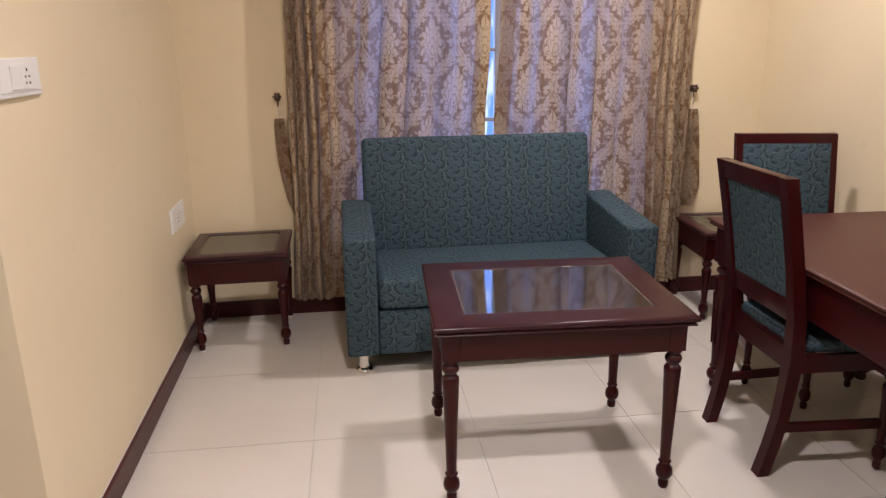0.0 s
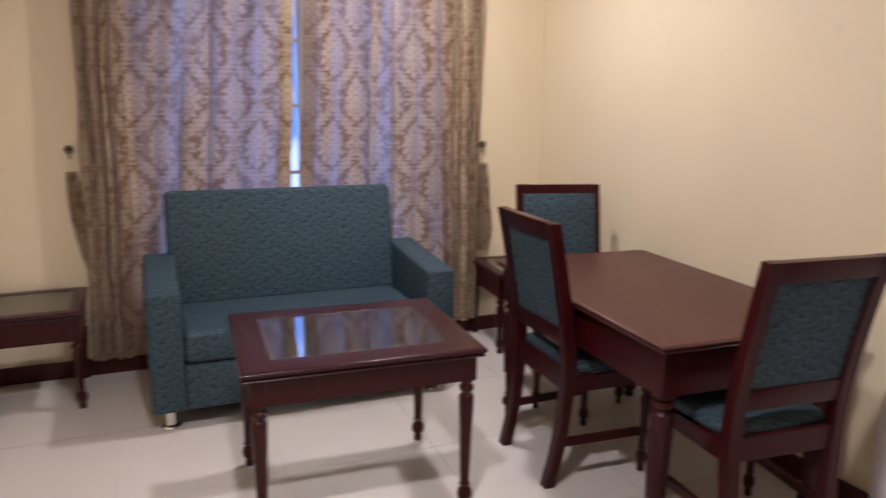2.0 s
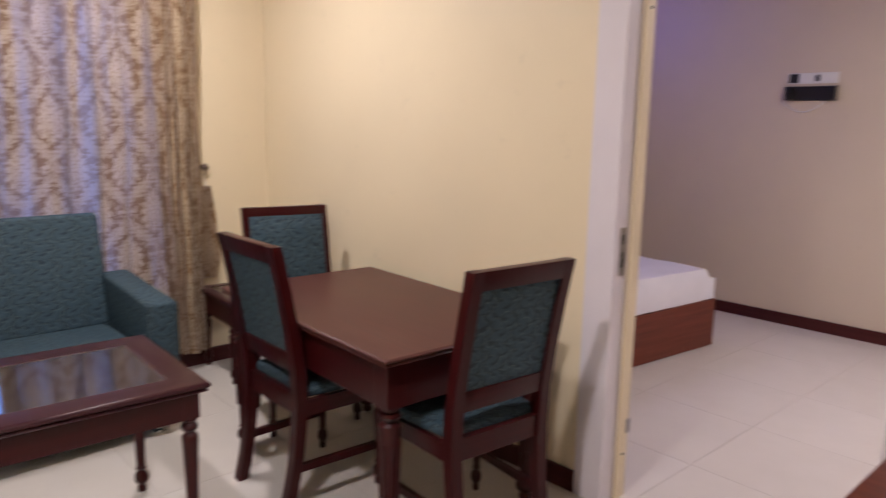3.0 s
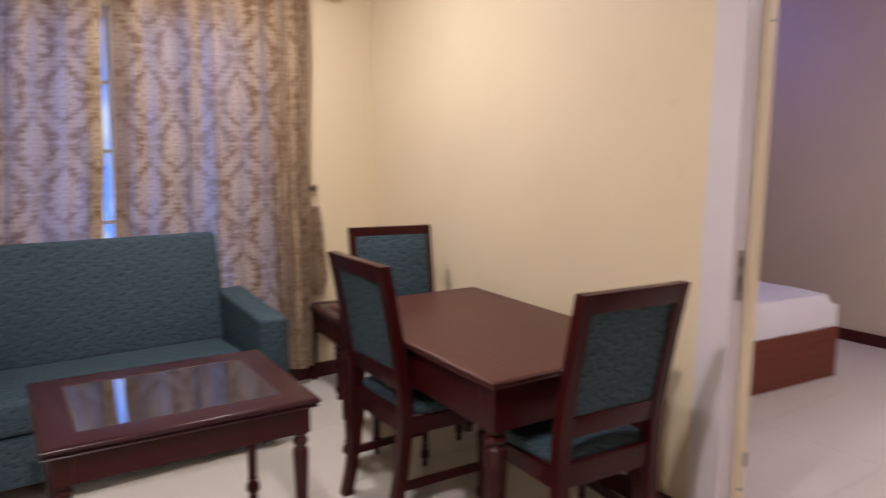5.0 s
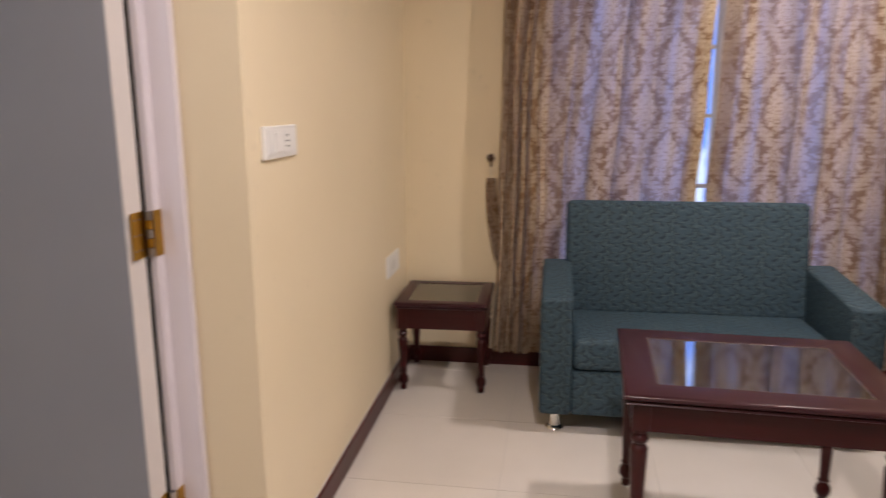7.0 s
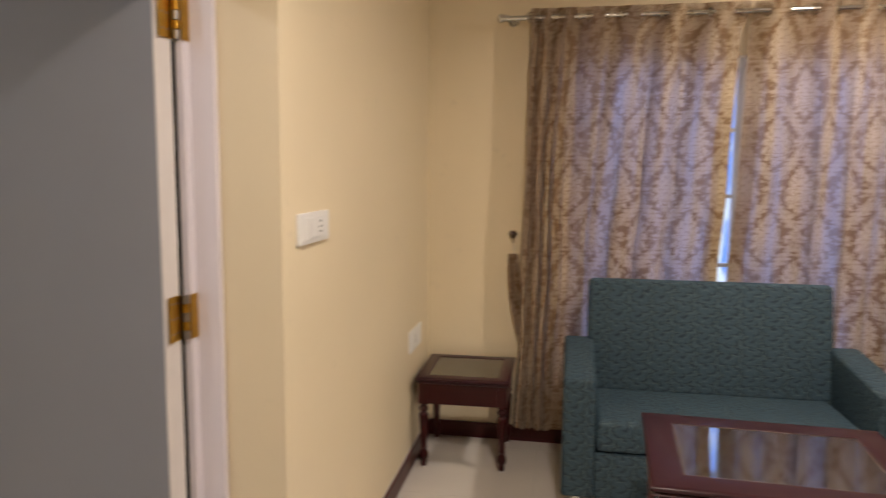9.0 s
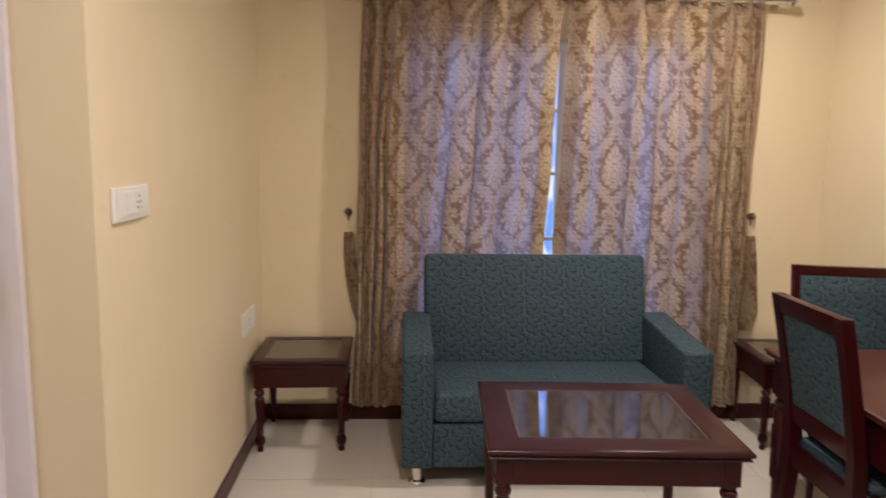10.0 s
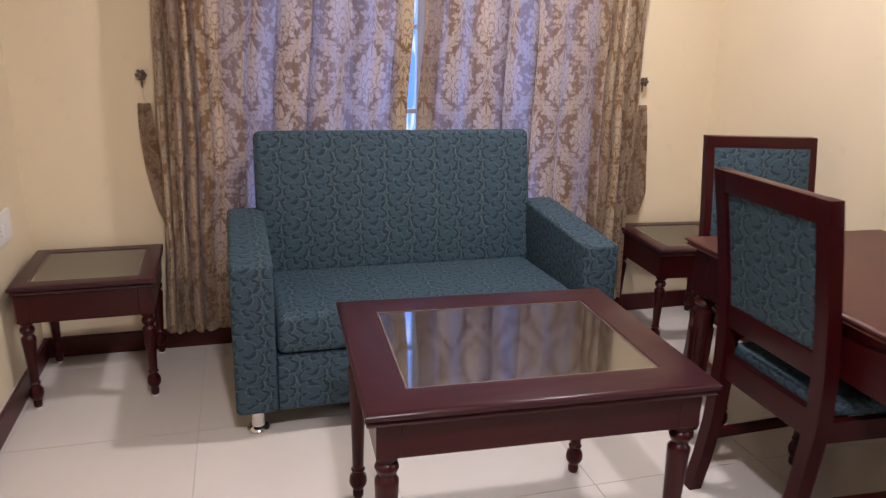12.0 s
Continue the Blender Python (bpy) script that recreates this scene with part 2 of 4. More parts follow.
        lf = n.m("MULTIPLY", lf, n.m("GREATER_THAN", n.m("SINE", n.m("MULTIPLY", n.m("ABSOLUTE", b), 95.0)), -0.70))
        stem = n.m("MULTIPLY", lf, n.m("LESS_THAN", n.m("ABSOLUTE", n.m("SUBTRACT", dist, n.m("MULTIPLY", wide, 0.45))), 0.0016))
        edge_cut = n.m("MULTIPLY", spr, n.m("LESS_THAN", n.m("ABSOLUTE", n.m("SINE", n.m("ADD", n.m("MULTIPLY", a2, 170.0), n.m("MULTIPLY", b2, 80.0)))), 0.22))
        one = n.m("MAXIMUM", n.m("MAXIMUM", med, n.m("MULTIPLY", spr, 0.9)), n.m("MULTIPLY", lf, 0.86))
        cut1 = n.m("MAXIMUM", n.m("MULTIPLY", med, veins), n.m("MAXIMUM", stem, edge_cut))
        light = one if light is None else n.m("MAXIMUM", light, one)
        cut = cut1 if cut is None else n.m("MAXIMUM", cut, cut1)
    # small sprays scattered over the ground between the figures
    spray = n.noise(n.coords("UV", (46, 38, 1)), 1.0, 3, 0.6)
    spray = n.m("MULTIPLY", n.m("GREATER_THAN", spray, 0.56), 0.70)
    fig = n.m("SUBTRACT", n.m("MAXIMUM", light, spray), n.m("MULTIPLY", cut, 0.8))
    thread = n.noise(n.coords("UV", (420, 26, 1)), 1.0, 2)
    slub = n.noise(n.coords("UV", (18, 700, 1)), 1.0, 2)
    ground = n.mix(thread, (0.138, 0.069, 0.020), (0.228, 0.124, 0.044))
    figure = n.mix(slub, (0.41, 0.312, 0.198), (0.55, 0.432, 0.292))
    col = n.mix(fig, ground, figure)
    n.base(col)
    n.rough(0.62)
    n.bsdf.inputs["Sheen Weight"].default_value = 0.2
    nrm = n.bump(n.m("ADD", fig, n.m("MULTIPLY", thread, 0.4)), 0.25, 0.001)
    through_col = n.mix(fig, n.mix(thread, (0.46, 0.35, 0.27), (0.62, 0.53, 0.49)), (0.68, 0.62, 0.63))
    tl = n.node("ShaderNodeBsdfTranslucent")
    n.link(through_col, tl.inputs["Color"])
    n.link(nrm, tl.inputs["Normal"])
    # streaks that pass less daylight imitate the shade of overlapping folds
    fold_shade = n.noise(n.coords("UV", (11, 0.55, 1)), 1.0, 4)
    mx = n.node("ShaderNodeMixShader")
    n.link(n.ramp(fold_shade, [(0.38, (0.07, 0.07, 0.07)), (0.62, (0.66, 0.66, 0.66))]), mx.inputs[0])
    n.link(n.bsdf.outputs[0], mx.inputs[1])
    n.link(tl.outputs[0], mx.inputs[2])
    n.link(mx.outputs[0], n.tree.nodes["Material Output"].inputs["Surface"])
    return n.mat


def linen(name):
    n = Nodes(name)
    p = n.coords("Object")
    n.base(n.mix(n.noise(p, 6, 4), (0.66, 0.64, 0.68), (0.80, 0.78, 0.82)))
    n.rough(0.8)
    n.bump(n.m("ADD", n.noise(p, 7, 4), n.m("MULTIPLY", n.noise(p, 300, 2), 0.1)), 0.5, 0.02)
    return n.mat


PAINT = wall_paint("cream_paint", (0.82, 0.70, 0.485))
PAINT_BED = wall_paint("beige_paint", (0.69, 0.59, 0.46))
PAINT_CEIL = wall_paint("white_ceiling_paint", (0.80, 0.78, 0.74), 0.05)
SKIRT = wood("stained_skirting", (0.052, 0.009, 0.010), (0.076, 0.014, 0.014), 0.30)
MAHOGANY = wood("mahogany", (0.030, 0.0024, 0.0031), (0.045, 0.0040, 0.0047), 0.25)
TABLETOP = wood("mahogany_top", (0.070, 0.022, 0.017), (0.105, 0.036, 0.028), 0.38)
DARKTOP = wood("dark_mahogany_top", (0.034, 0.0090, 0.0125), (0.047, 0.0135, 0.0165), 0.26)
BEDWOOD = wood("bed_laminate", (0.12, 0.026, 0.014), (0.20, 0.050, 0.027), 0.34, 0.6)
TILE = tile_material("polished_tile")
GROUT = plain("grout", (0.53, 0.50, 0.46), 0.85)
FABRIC = swirl_fabric("teal_swirl_fabric")
CLOTH = damask("damask_cloth")
LINEN = linen("white_linen")
GLASS = pane_glass("table_glass", (0.90, 0.93, 0.89), 0.055, 5.2)
GLASS_EDGE_GLINT = plain("glass_edge_glint", (0.15, 0.115, 0.09), 0.25)
SIDE_GLASS = pane_glass("side_table_glass", (0.92, 0.94, 0.90), 0.08, 5.0)
WINDOW_GLASS = pane_glass("window_glass", (0.90, 0.95, 1.0))
UPVC = plain("white_frame", (0.78, 0.78, 0.80), 0.35)
JAMB = plain("lilac_grey_paint", (0.74, 0.69, 0.73), 0.36, 0, 0.10, 5)
DOORPAINT = plain("grey_door_paint", (0.30, 0.31, 0.345), 0.42, 0, 0.12, 2.2)
DOOREDGE = plain("pale_door_edge", (0.70, 0.66, 0.64), 0.45)
BRASS = plain("brass", (0.68, 0.40, 0.06), 0.30, 1.0, 0.45, 60)
CHROME = plain("chrome", (0.72, 0.71, 0.69), 0.12, 1.0)
STEEL = plain("dull_steel", (0.40, 0.38, 0.37), 0.35, 1.0)
PLASTIC = plain("white_plastic", (0.80, 0.79, 0.76), 0.30, 0, 0.05)
BLACK = plain("black_plastic", (0.012, 0.012, 0.015), 0.35)
# near-black that stands in for shaded gaps and holes, also the screw caps
DARKGAP = plain("gap_shade_and_caps", (0.015, 0.014, 0.013), 0.7)
ANTIQUE = plain("antique_bronze", (0.24, 0.18, 0.15), 0.35, 1.0, 0.4, 90)
STRING = plain("white_cord", (0.75, 0.72, 0.68), 0.8)
OPAL = glow("opal_diffuser", (1.0, 0.86, 0.68), 6.0)



def patchy_sky_glow(name):
    """Bright blue sky; white glowing patches are added for bright bits outside."""
    n = Nodes(name)
    cl = n.noise(n.coords("Object", (0.9, 1, 0.22)), 1.0, 2)
    col = n.mix(n.ramp(cl, [(0.50, (0, 0, 0)), (0.58, (1, 1, 1))]), (0.22, 0.40, 0.95), (0.90, 0.95, 1.0))
    em = n.node("ShaderNodeEmission", Strength=1.35)
    n.link(col, em.inputs["Color"])
    n.link(em.outputs[0], n.tree.nodes["Material Output"].inputs["Surface"])
    return n.mat


SKY_GLOW = patchy_sky_glow("sky_glow")

# ---- mesh helpers ----


def box(bm, x0, x1, y0, y1, z0, z1, bev=0.0, seg=2):
    made = bmesh.ops.create_cube(bm, size=1.0)
    vs = made["verts"]
    for v in vs:
        v.co = Vector((x0 + (v.co.x + 0.5) * (x1 - x0), y0 + (v.co.y + 0.5) * (y1 - y0), z0 + (v.co.z + 0.5) * (z1 - z0)))
    if bev:
        es = list({e for v in vs for e in v.link_edges})
        bmesh.ops.bevel(bm, geom=es, offset=bev, segments=seg, profile=0.6, affect="EDGES")
    return bm


def prism(bm, pts, z0, z1):
    low = [bm.verts.new((x, y, z0)) for x, y in pts]
    top = [bm.verts.new((x, y, z1)) for x, y in pts]
    k = len(pts)
    bm.faces.new(low[::-1])
    bm.faces.new(top)
    for i in range(k):
        bm.faces.new((low[i], low[(i + 1) % k], top[(i + 1) % k], top[i]))
    return bm


def lathe(bm, cx, cy, profile, seg=20):
    """Turned piece: profile rows of (radius, z), bottom to top."""
    rings = []
    for r, z in profile:
        rings.append([bm.verts.new((cx + r * math.cos(2 * math.pi * i / seg), cy + r * math.sin(2 * math.pi * i / seg), z)) for i in range(seg)])
    for a, b in zip(rings, rings[1:]):
        for i in range(seg):
            bm.faces.new((a[i], a[(i + 1) % seg], b[(i + 1) % seg], b[i]))
    bm.faces.new(rings[0][::-1])
    bm.faces.new(rings[-1])
    return bm


def sweep(bm, rows):
    """A bar through rows of (centre, half x, half y) rectangles, bottom to top."""
    rings = []
    for (x, y, z), hx, hy in rows:
        rings.append([bm.verts.new((x + sx * hx, y + sy * hy, z)) for sx, sy in ((-1, -1), (1, -1), (1, 1), (-1, 1))])
    for a, b in zip(rings, rings[1:]):
        for i in range(4):
            bm.faces.new((a[i], a[(i + 1) % 4], b[(i + 1) % 4], b[i]))
    bm.faces.new(rings[0][::-1])
    bm.faces.new(rings[-1])
    return bm


def rod(bm, a, b, r, seg=14):
    a, b = Vector(a), Vector(b)
    q = (b - a).to_track_quat("Z", "Y").to_matrix()
    rings = []
    for p in (a, b):
        rings.append([bm.verts.new(p + q @ Vector((r * math.cos(2 * math.pi * i / seg), r * math.sin(2 * math.pi * i / seg), 0))) for i in range(seg)])
    for i in range(seg):
        bm.faces.new((rings[0][i], rings[0][(i + 1) % seg], rings[1][(i + 1) % seg], rings[1][i]))
    bm.faces.new(rings[0][::-1])
    bm.faces.new(rings[1])
    return bm


def ball(bm, c, r, flat=1.0, u=14, v=10):
    made = bmesh.ops.create_uvsphere(bm, u_segments=u, v_segments=v, radius=r)
    for w in made["verts"]:
        w.co = Vector((w.co.x + c[0], w.co.y + c[1], w.co.z * flat + c[2]))
    return bm


def finish_mesh(name, bm, material, smooth=None, keep_uv=False):
    me = bpy.data.meshes.new(name)
    bm.normal_update()
    if not keep_uv:
        lay = bm.loops.layers.uv.verify()
        if bm.verts:
            lo = [min(v.co[i] for v in bm.verts) for i in range(3)]
            hi = [max(v.co[i] for v in bm.verts) for i in range(3)]
            size = [hi[i] - lo[i] for i in range(3)]
            for f in bm.faces:
                k = max(range(3), key=lambda i: abs(f.normal[i]))
                ax = [i for i in range(3) if i != k]
                if material not in (FABRIC, CLOTH) and size[ax[1]] > size[ax[0]]:
                    ax = ax[::-1]
                for lp in f.loops:
                    lp[lay].uv = (lp.vert.co[ax[0]], lp.vert.co[ax[1]])
    if smooth is not None:
        for f in bm.faces:
            f.smooth = True
        for e in bm.edges:
            if len(e.link_faces) == 2 and e.calc_face_angle(0.0) > radians(smooth):
                e.smooth = False
    bm.to_mesh(me)
    bm.free()
    me.materials.append(material)
    return me


def part(name, bm, material, parent=None, label="", smooth=None, keep_uv=False):
    ob = new(name, finish_mesh(name, bm, material, smooth, keep_uv))
    if parent is not None:
        ob.parent = parent
    if label:
        ob["label"] = label
    return ob


def thing(name, label, category, m=None, group="", kind=""):
    ob = new(name)
    ob.empty_display_size = 0.1
    if m is not None:
        ob.matrix_world = m
    return tagged(ob, label, category, group, kind)


def B(*a, **k):
    return box(bmesh.new(), *a, **k)

# ---- structure ----
WIN_Y, CEIL = 5.14, 2.62
L_SLOPE, R_SLOPE, L_X0, R_X0 = 0.014, 0.008, -0.028, 3.014


def left_x(y):
    return L_X0 + (WIN_Y - y) * L_SLOPE


def right_x(y):
    return R_X0 + (WIN_Y - y) * R_SLOPE


def structure(name, bm, material, label, category, smooth=None):
    return tagged(part(name, bm, material, None, "", smooth), label, category, "", "structure")


# facade wall with the living room window and an added, unseen high bedroom opening
WX0, WX1, WZ0, WZ1 = 0.735, 2.325, 0.45, 2.06
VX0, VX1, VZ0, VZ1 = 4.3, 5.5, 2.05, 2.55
bm = bmesh.new()
box(bm, -2.5, WX0, WIN_Y, WIN_Y + 0.2, 0, CEIL)
box(bm, WX0, WX1, WIN_Y, WIN_Y + 0.2, 0, WZ0)
box(bm, WX0, WX1, WIN_Y, WIN_Y + 0.2, WZ1, CEIL)
box(bm, WX1, VX0, WIN_Y, WIN_Y + 0.2, 0, CEIL)
box(bm, VX0, VX1, WIN_Y, WIN_Y + 0.2, 0, VZ0)
box(bm, VX0, VX1, WIN_Y, WIN_Y + 0.2, VZ1, CEIL)
box(bm, VX1, 6.4, WIN_Y, WIN_Y + 0.2, 0, CEIL)
structure("wall_window", bm, PAINT, "cream painted facade wall with the curtained window", "wall")

# wall between the living room and the small lobby, with a doorway
bm = bmesh.new()
DL0, DL1, DTOP = 2.03, 3.104, 2.07
prism(bm, [(left_x(DL1), DL1), (left_x(WIN_Y), WIN_Y), (-0.28, WIN_Y), (-0.28, 3.128)], 0, CEIL)
prism(bm, [(left_x(DL0), DL0), (left_x(DL1), DL1), (-0.28, 3.128), (-0.28, DL0)], DTOP, CEIL)
prism(bm, [(left_x(-0.8), -0.8), (left_x(DL0), DL0), (-0.28, DL0), (-0.28, -0.8)], 0, CEIL)
structure("wall_lobby_side", bm, PAINT, "cream painted wall with scuffs above the skirting", "wall")

# wall between the living room and the bedroom, with a doorway
bm = bmesh.new()
DR0, DR1 = 1.69, 2.792
prism(bm, [(right_x(DR1), DR1), (3.27, DR1), (3.27, WIN_Y), (right_x(WIN_Y), WIN_Y)], 0, CEIL)
prism(bm, [(right_x(DR0), DR0), (3.27, DR0), (3.27, DR1), (right_x(DR1), DR1)], 2.12, CEIL)
prism(bm, [(right_x(-0.8), -0.8), (3.27, -0.8), (3.27, DR0), (right_x(DR0), DR0)], 0, CEIL)
structure("wall_bedroom_side", bm, PAINT, "warm cream painted wall beside the dining table", "wall")

structure("wall_behind", B(-2.5, 6.4, -1.0, -0.8, 0, CEIL), PAINT, "plain cream painted rear wall", "wall")
structure("wall_bedroom_far", B(6.20, 6.4, -0.8, WIN_Y, 0, CEIL), PAINT_BED, "beige painted bedroom wall", "wall")
structure("wall_lobby_far", B(-2.5, -2.3, -0.8, WIN_Y, 0, CEIL), PAINT, "plain cream painted lobby wall", "wall")
structure("wall_lobby_end", B(-2.3, -0.281, 3.46, 3.62, 0, CEIL), PAINT, "cream painted lobby wall behind the open door", "wall")
structure("ceiling", B(-2.5, 6.4, -1.0, 5.34, CEIL, CEIL + 0.12), PAINT_CEIL, "plain white painted ceiling", "ceiling")

# skirtings
SK = 0.085


def skirting(name, pts, label):
    bm = prism(bmesh.new(), pts, 0.0, SK - 0.008)
    # narrow rounded cap
    c = Vector((sum(p[0] for p in pts) / len(pts), sum(p[1] for p in pts) / len(pts)))
    prism(bm, [tuple(c + (Vector(p) - c) * 0.9985) for p in pts], SK - 0.008, SK)
    sk = structure(name, bm, SKIRT, label, "skirting")
    return sk


T = 0.016
sk_left = skirting("baseboard_left", [(left_x(DL1), DL1), (left_x(DL1) + T, DL1), (left_x(WIN_Y) + T, WIN_Y - 0.001), (left_x(WIN_Y), WIN_Y - 0.001)], "dark red-brown skirting along the cream wall")
part("sealant_line", prism(bmesh.new(), [(left_x(DL1) + 0.0005, DL1 + 0.002), (left_x(DL1) + 0.004, DL1 + 0.002), (left_x(WIN_Y) + 0.004, WIN_Y - 0.02), (left_x(WIN_Y) + 0.0005, WIN_Y - 0.02)], SK, SK + 0.0022), DOOREDGE, sk_left, "pale filler line along the top")
skirting("baseboard_window", [(L_X0 + T + 0.001, WIN_Y - T), (R_X0 - T - 0.001, WIN_Y - T), (R_X0 - T - 0.001, WIN_Y), (L_X0 + T + 0.001, WIN_Y)], "dark red-brown skirting under the curtains")
skirting("baseboard_right", [(right_x(2.793) - T, 2.793), (right_x(2.793), 2.793), (R_X0, WIN_Y - 0.001), (R_X0 - T, WIN_Y - 0.001)], "dark red-brown skirting behind the dining table")
skirting("baseboard_bedroom", [(6.20 - T, -0.8), (6.20, -0.8), (6.20, WIN_Y), (6.20 - T, WIN_Y)], "dark red-brown skirting along the bedroom wall")
skirting("baseboard_lobby", [(-2.3, 3.46 - T), (-0.282, 3.46 - T), (-0.282, 3.46), (-2.3, 3.46)], "dark red-brown skirting in the lobby")
skirting("baseboard_reveal", [(3.165, DR1 - 0.022), (3.28, DR1 - 0.022), (3.28, DR1), (3.165, DR1)], "short dark skirting in the doorway reveal")
skirting("baseboard_bedroom_near", [(3.27, 2.794), (3.27 + T, 2.767), (3.27 + T, WIN_Y), (3.27, WIN_Y)], "dark red-brown skirting on the bedroom side")

# ---- door to the bedroom: frame only in view ----
door_r = thing("door_1", "pale lilac-grey painted door frame of the open bedroom doorway", "door frame", None, "", "structure")
xr = right_x(2.72)
part("jamb", B(xr - 0.014, 3.16, 2.668, DR1 - 0.001, 0, 2.12, bev=0.004), JAMB, door_r, "lilac-grey painted jamb")
# cream colour holds the yellowish light falling on this part of the frame
part("door_stop", B(3.105, 3.159, 2.651, 2.6675, 0, 2.10, bev=0.003), PAINT, door_r, "door stop with yellowish light put into its cream colour")
part("jamb", B(right_x(1.72) - 0.014, 3.16, DR0 + 0.001, 1.777, 0, 2.12, bev=0.004), JAMB, door_r, "lilac-grey painted jamb")
part("lintel", B(xr - 0.014, 3.16, 1.778, 2.667, 2.04, 2.12, bev=0.004), JAMB, door_r)
plate = part("strike_plate", B(3.052, 3.082, 2.6645, 2.6678, 0.884, 1.060, bev=0.001), STEEL, door_r, "dull steel strike plate")
part("strike_hole", B(3.060, 3.074, 2.6635, 2.6646, 1.00, 1.035), DARKGAP, plate)
part("strike_hole", B(3.060, 3.074, 2.6635, 2.6646, 0.915, 0.97), DARKGAP, plate)
part("lower_keep", B(3.142, 3.1625, 2.6462, 2.6508, 0.262, 0.318, bev=0.002), STEEL, door_r, "small dark steel keep")
for z in (0.18, 1.82):
    part("screw_cap", lathe(bmesh.new(), 0, 0, [(0.006, 0), (0.005, 0.003)], 10), DARKGAP, door_r).matrix_world = pose(3.13, 2.6505, z, 90, 0, 0)

# ---- grey lobby door, standing open at a right angle ----
door_l = thing("door_2", "grey painted door standing open into the lobby", "door", None, "", "structure")
HY = 3.062
part("door_frame", prism(bmesh.new(), [(-0.268, 3.1255), (-0.268, HY), (-0.248, HY), (-0.248, 3.094), (-0.180, 3.094), (-0.180, 3.116)], 0, DTOP), JAMB, door_l, "lilac-grey painted frame")
part("door_frame", B(-0.278, -0.192, DL0 + 0.001, DL0 + 0.035, 0, DTOP, bev=0.003), JAMB, door_l)
part("door_frame", B(-0.278, -0.192, DL0 + 0.036, HY - 0.001, DTOP - 0.06, DTOP - 0.002, bev=0.003), JAMB, door_l)
# the leaf turns about its hinge edge
PIVOT = pose(-0.272, 3.040, 0, 0, 0, -8.5)
leaf = part("door_leaf", B(-0.860, -0.0045, -0.056, 0.006, 0.008, DTOP - 0.065, bev=0.0015), DOORPAINT, door_l, "plain grey painted leaf")
leaf.matrix_world = PIVOT
part("leaf_edge", B(-0.0043, 0.0, -0.0555, 0.0055, 0.008, DTOP - 0.065), DOOREDGE, leaf, "pale unpainted edge")
# dark strip paints the shade in the gap between leaf and frame
part("gap_shade_strip", B(-0.282, -0.270, 3.0475, HY - 0.0005, 0.008, DTOP - 0.065), DARKGAP, door_l)


def hinge(z):
    h = part("hinge", B(-0.2715, -0.2688, 2.992, 3.0455, z, z + 0.122, bev=0.0008), BRASS, door_l, "worn brass butt hinge")
    part("hinge_leaf", B(-0.2475, -0.2448, 3.057, 3.093, z, z + 0.122, bev=0.0008), BRASS, h)
    for i in range(5):
        z0 = z + 0.122 * i / 5
        part("knuckle", rod(bmesh.new(), (-0.258, 3.0525, z0 + 0.001), (-0.258, 3.0525, z0 + 0.0235), 0.0095), BRASS if i % 2 else STEEL, h, "", 40)
    for dz in (0.022, 0.062, 0.103):
        for y in (3.006, 3.028):
            part("screw", rod(bmesh.new(), (-0.2688, y, z + dz), (-0.2678, y, z + dz), 0.0035, 8), STEEL, h)


for z in (0.228, 1.030, 1.823):
    hinge(z)
handle = part("door_handle", B(-0.825, -0.788, -0.066, -0.0562, 0.90, 1.115, bev=0.004), STEEL, leaf, "dull steel lever handle on a long plate")
bm = bmesh.new()
rod(bm, (-0.806, -0.064, 1.045), (-0.806, -0.106, 1.045), 0.009)
rod(bm, (-0.806, -0.104, 1.045), (-0.700, -0.108, 1.042), 0.008)
box(bm, -0.811, -0.801, -0.0675, -0.066, 0.935, 0.965)
part("door_lever", bm, STEEL, leaf, "", 40)

# ---- window ----
win = thing("window_1", "white framed sliding window behind the curtains", "window", None, "", "structure")
fy0, fy1 = WIN_Y + 0.07, WIN_Y + 0.13
bm = bmesh.new()
box(bm, WX0, WX0 + 0.05, fy0, fy1, WZ0, WZ1)
box(bm, WX1 - 0.05, WX1, fy0, fy1, WZ0, WZ1)
box(bm, WX0 + 0.05, WX1 - 0.05, fy0, fy1, WZ0, WZ0 + 0.05)
box(bm, WX0 + 0.05, WX1 - 0.05, fy0, fy1, WZ1 - 0.05, WZ1)
part("window_frame", bm, UPVC, win)
part("mullion", B(1.555, 1.595, fy0 + 0.005, fy1 - 0.005, WZ0 + 0.05, WZ1 - 0.05, bev=0.003), UPVC, win)
for z in (1.00, 1.36, 1.70):
    for xa, xb in ((WX0 + 0.05, 1.5545), (1.5955, WX1 - 0.05)):
        part("glazing_bar", B(xa, xb, fy0 + 0.012, fy1 - 0.012, z - 0.010, z + 0.010, bev=0.003), UPVC, win)
for xa, xb in ((WX0 + 0.05, 1.5545), (1.5955, WX1 - 0.05)):
    p = part("pane", B(xa, xb, fy0 + 0.028, fy0 + 0.032, WZ0 + 0.05, WZ1 - 0.05), WINDOW_GLASS, win)
    p.visible_shadow = False
part("window_sill", B(WX0 + 0.001, WX1 - 0.001, WIN_Y - 0.004, fy0 - 0.001, WZ0 + 0.0005, WZ0 + 0.018, bev=0.004), UPVC, win)
# unseen window, added only to go with the violet fill lamp
added_vent = thing("window_2", "added unseen high window behind the violet bedroom fill lamp", "window", None, "", "structure")
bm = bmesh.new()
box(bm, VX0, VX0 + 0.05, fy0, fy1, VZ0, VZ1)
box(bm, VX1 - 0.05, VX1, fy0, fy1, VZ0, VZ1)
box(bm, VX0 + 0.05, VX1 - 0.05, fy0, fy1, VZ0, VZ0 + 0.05)
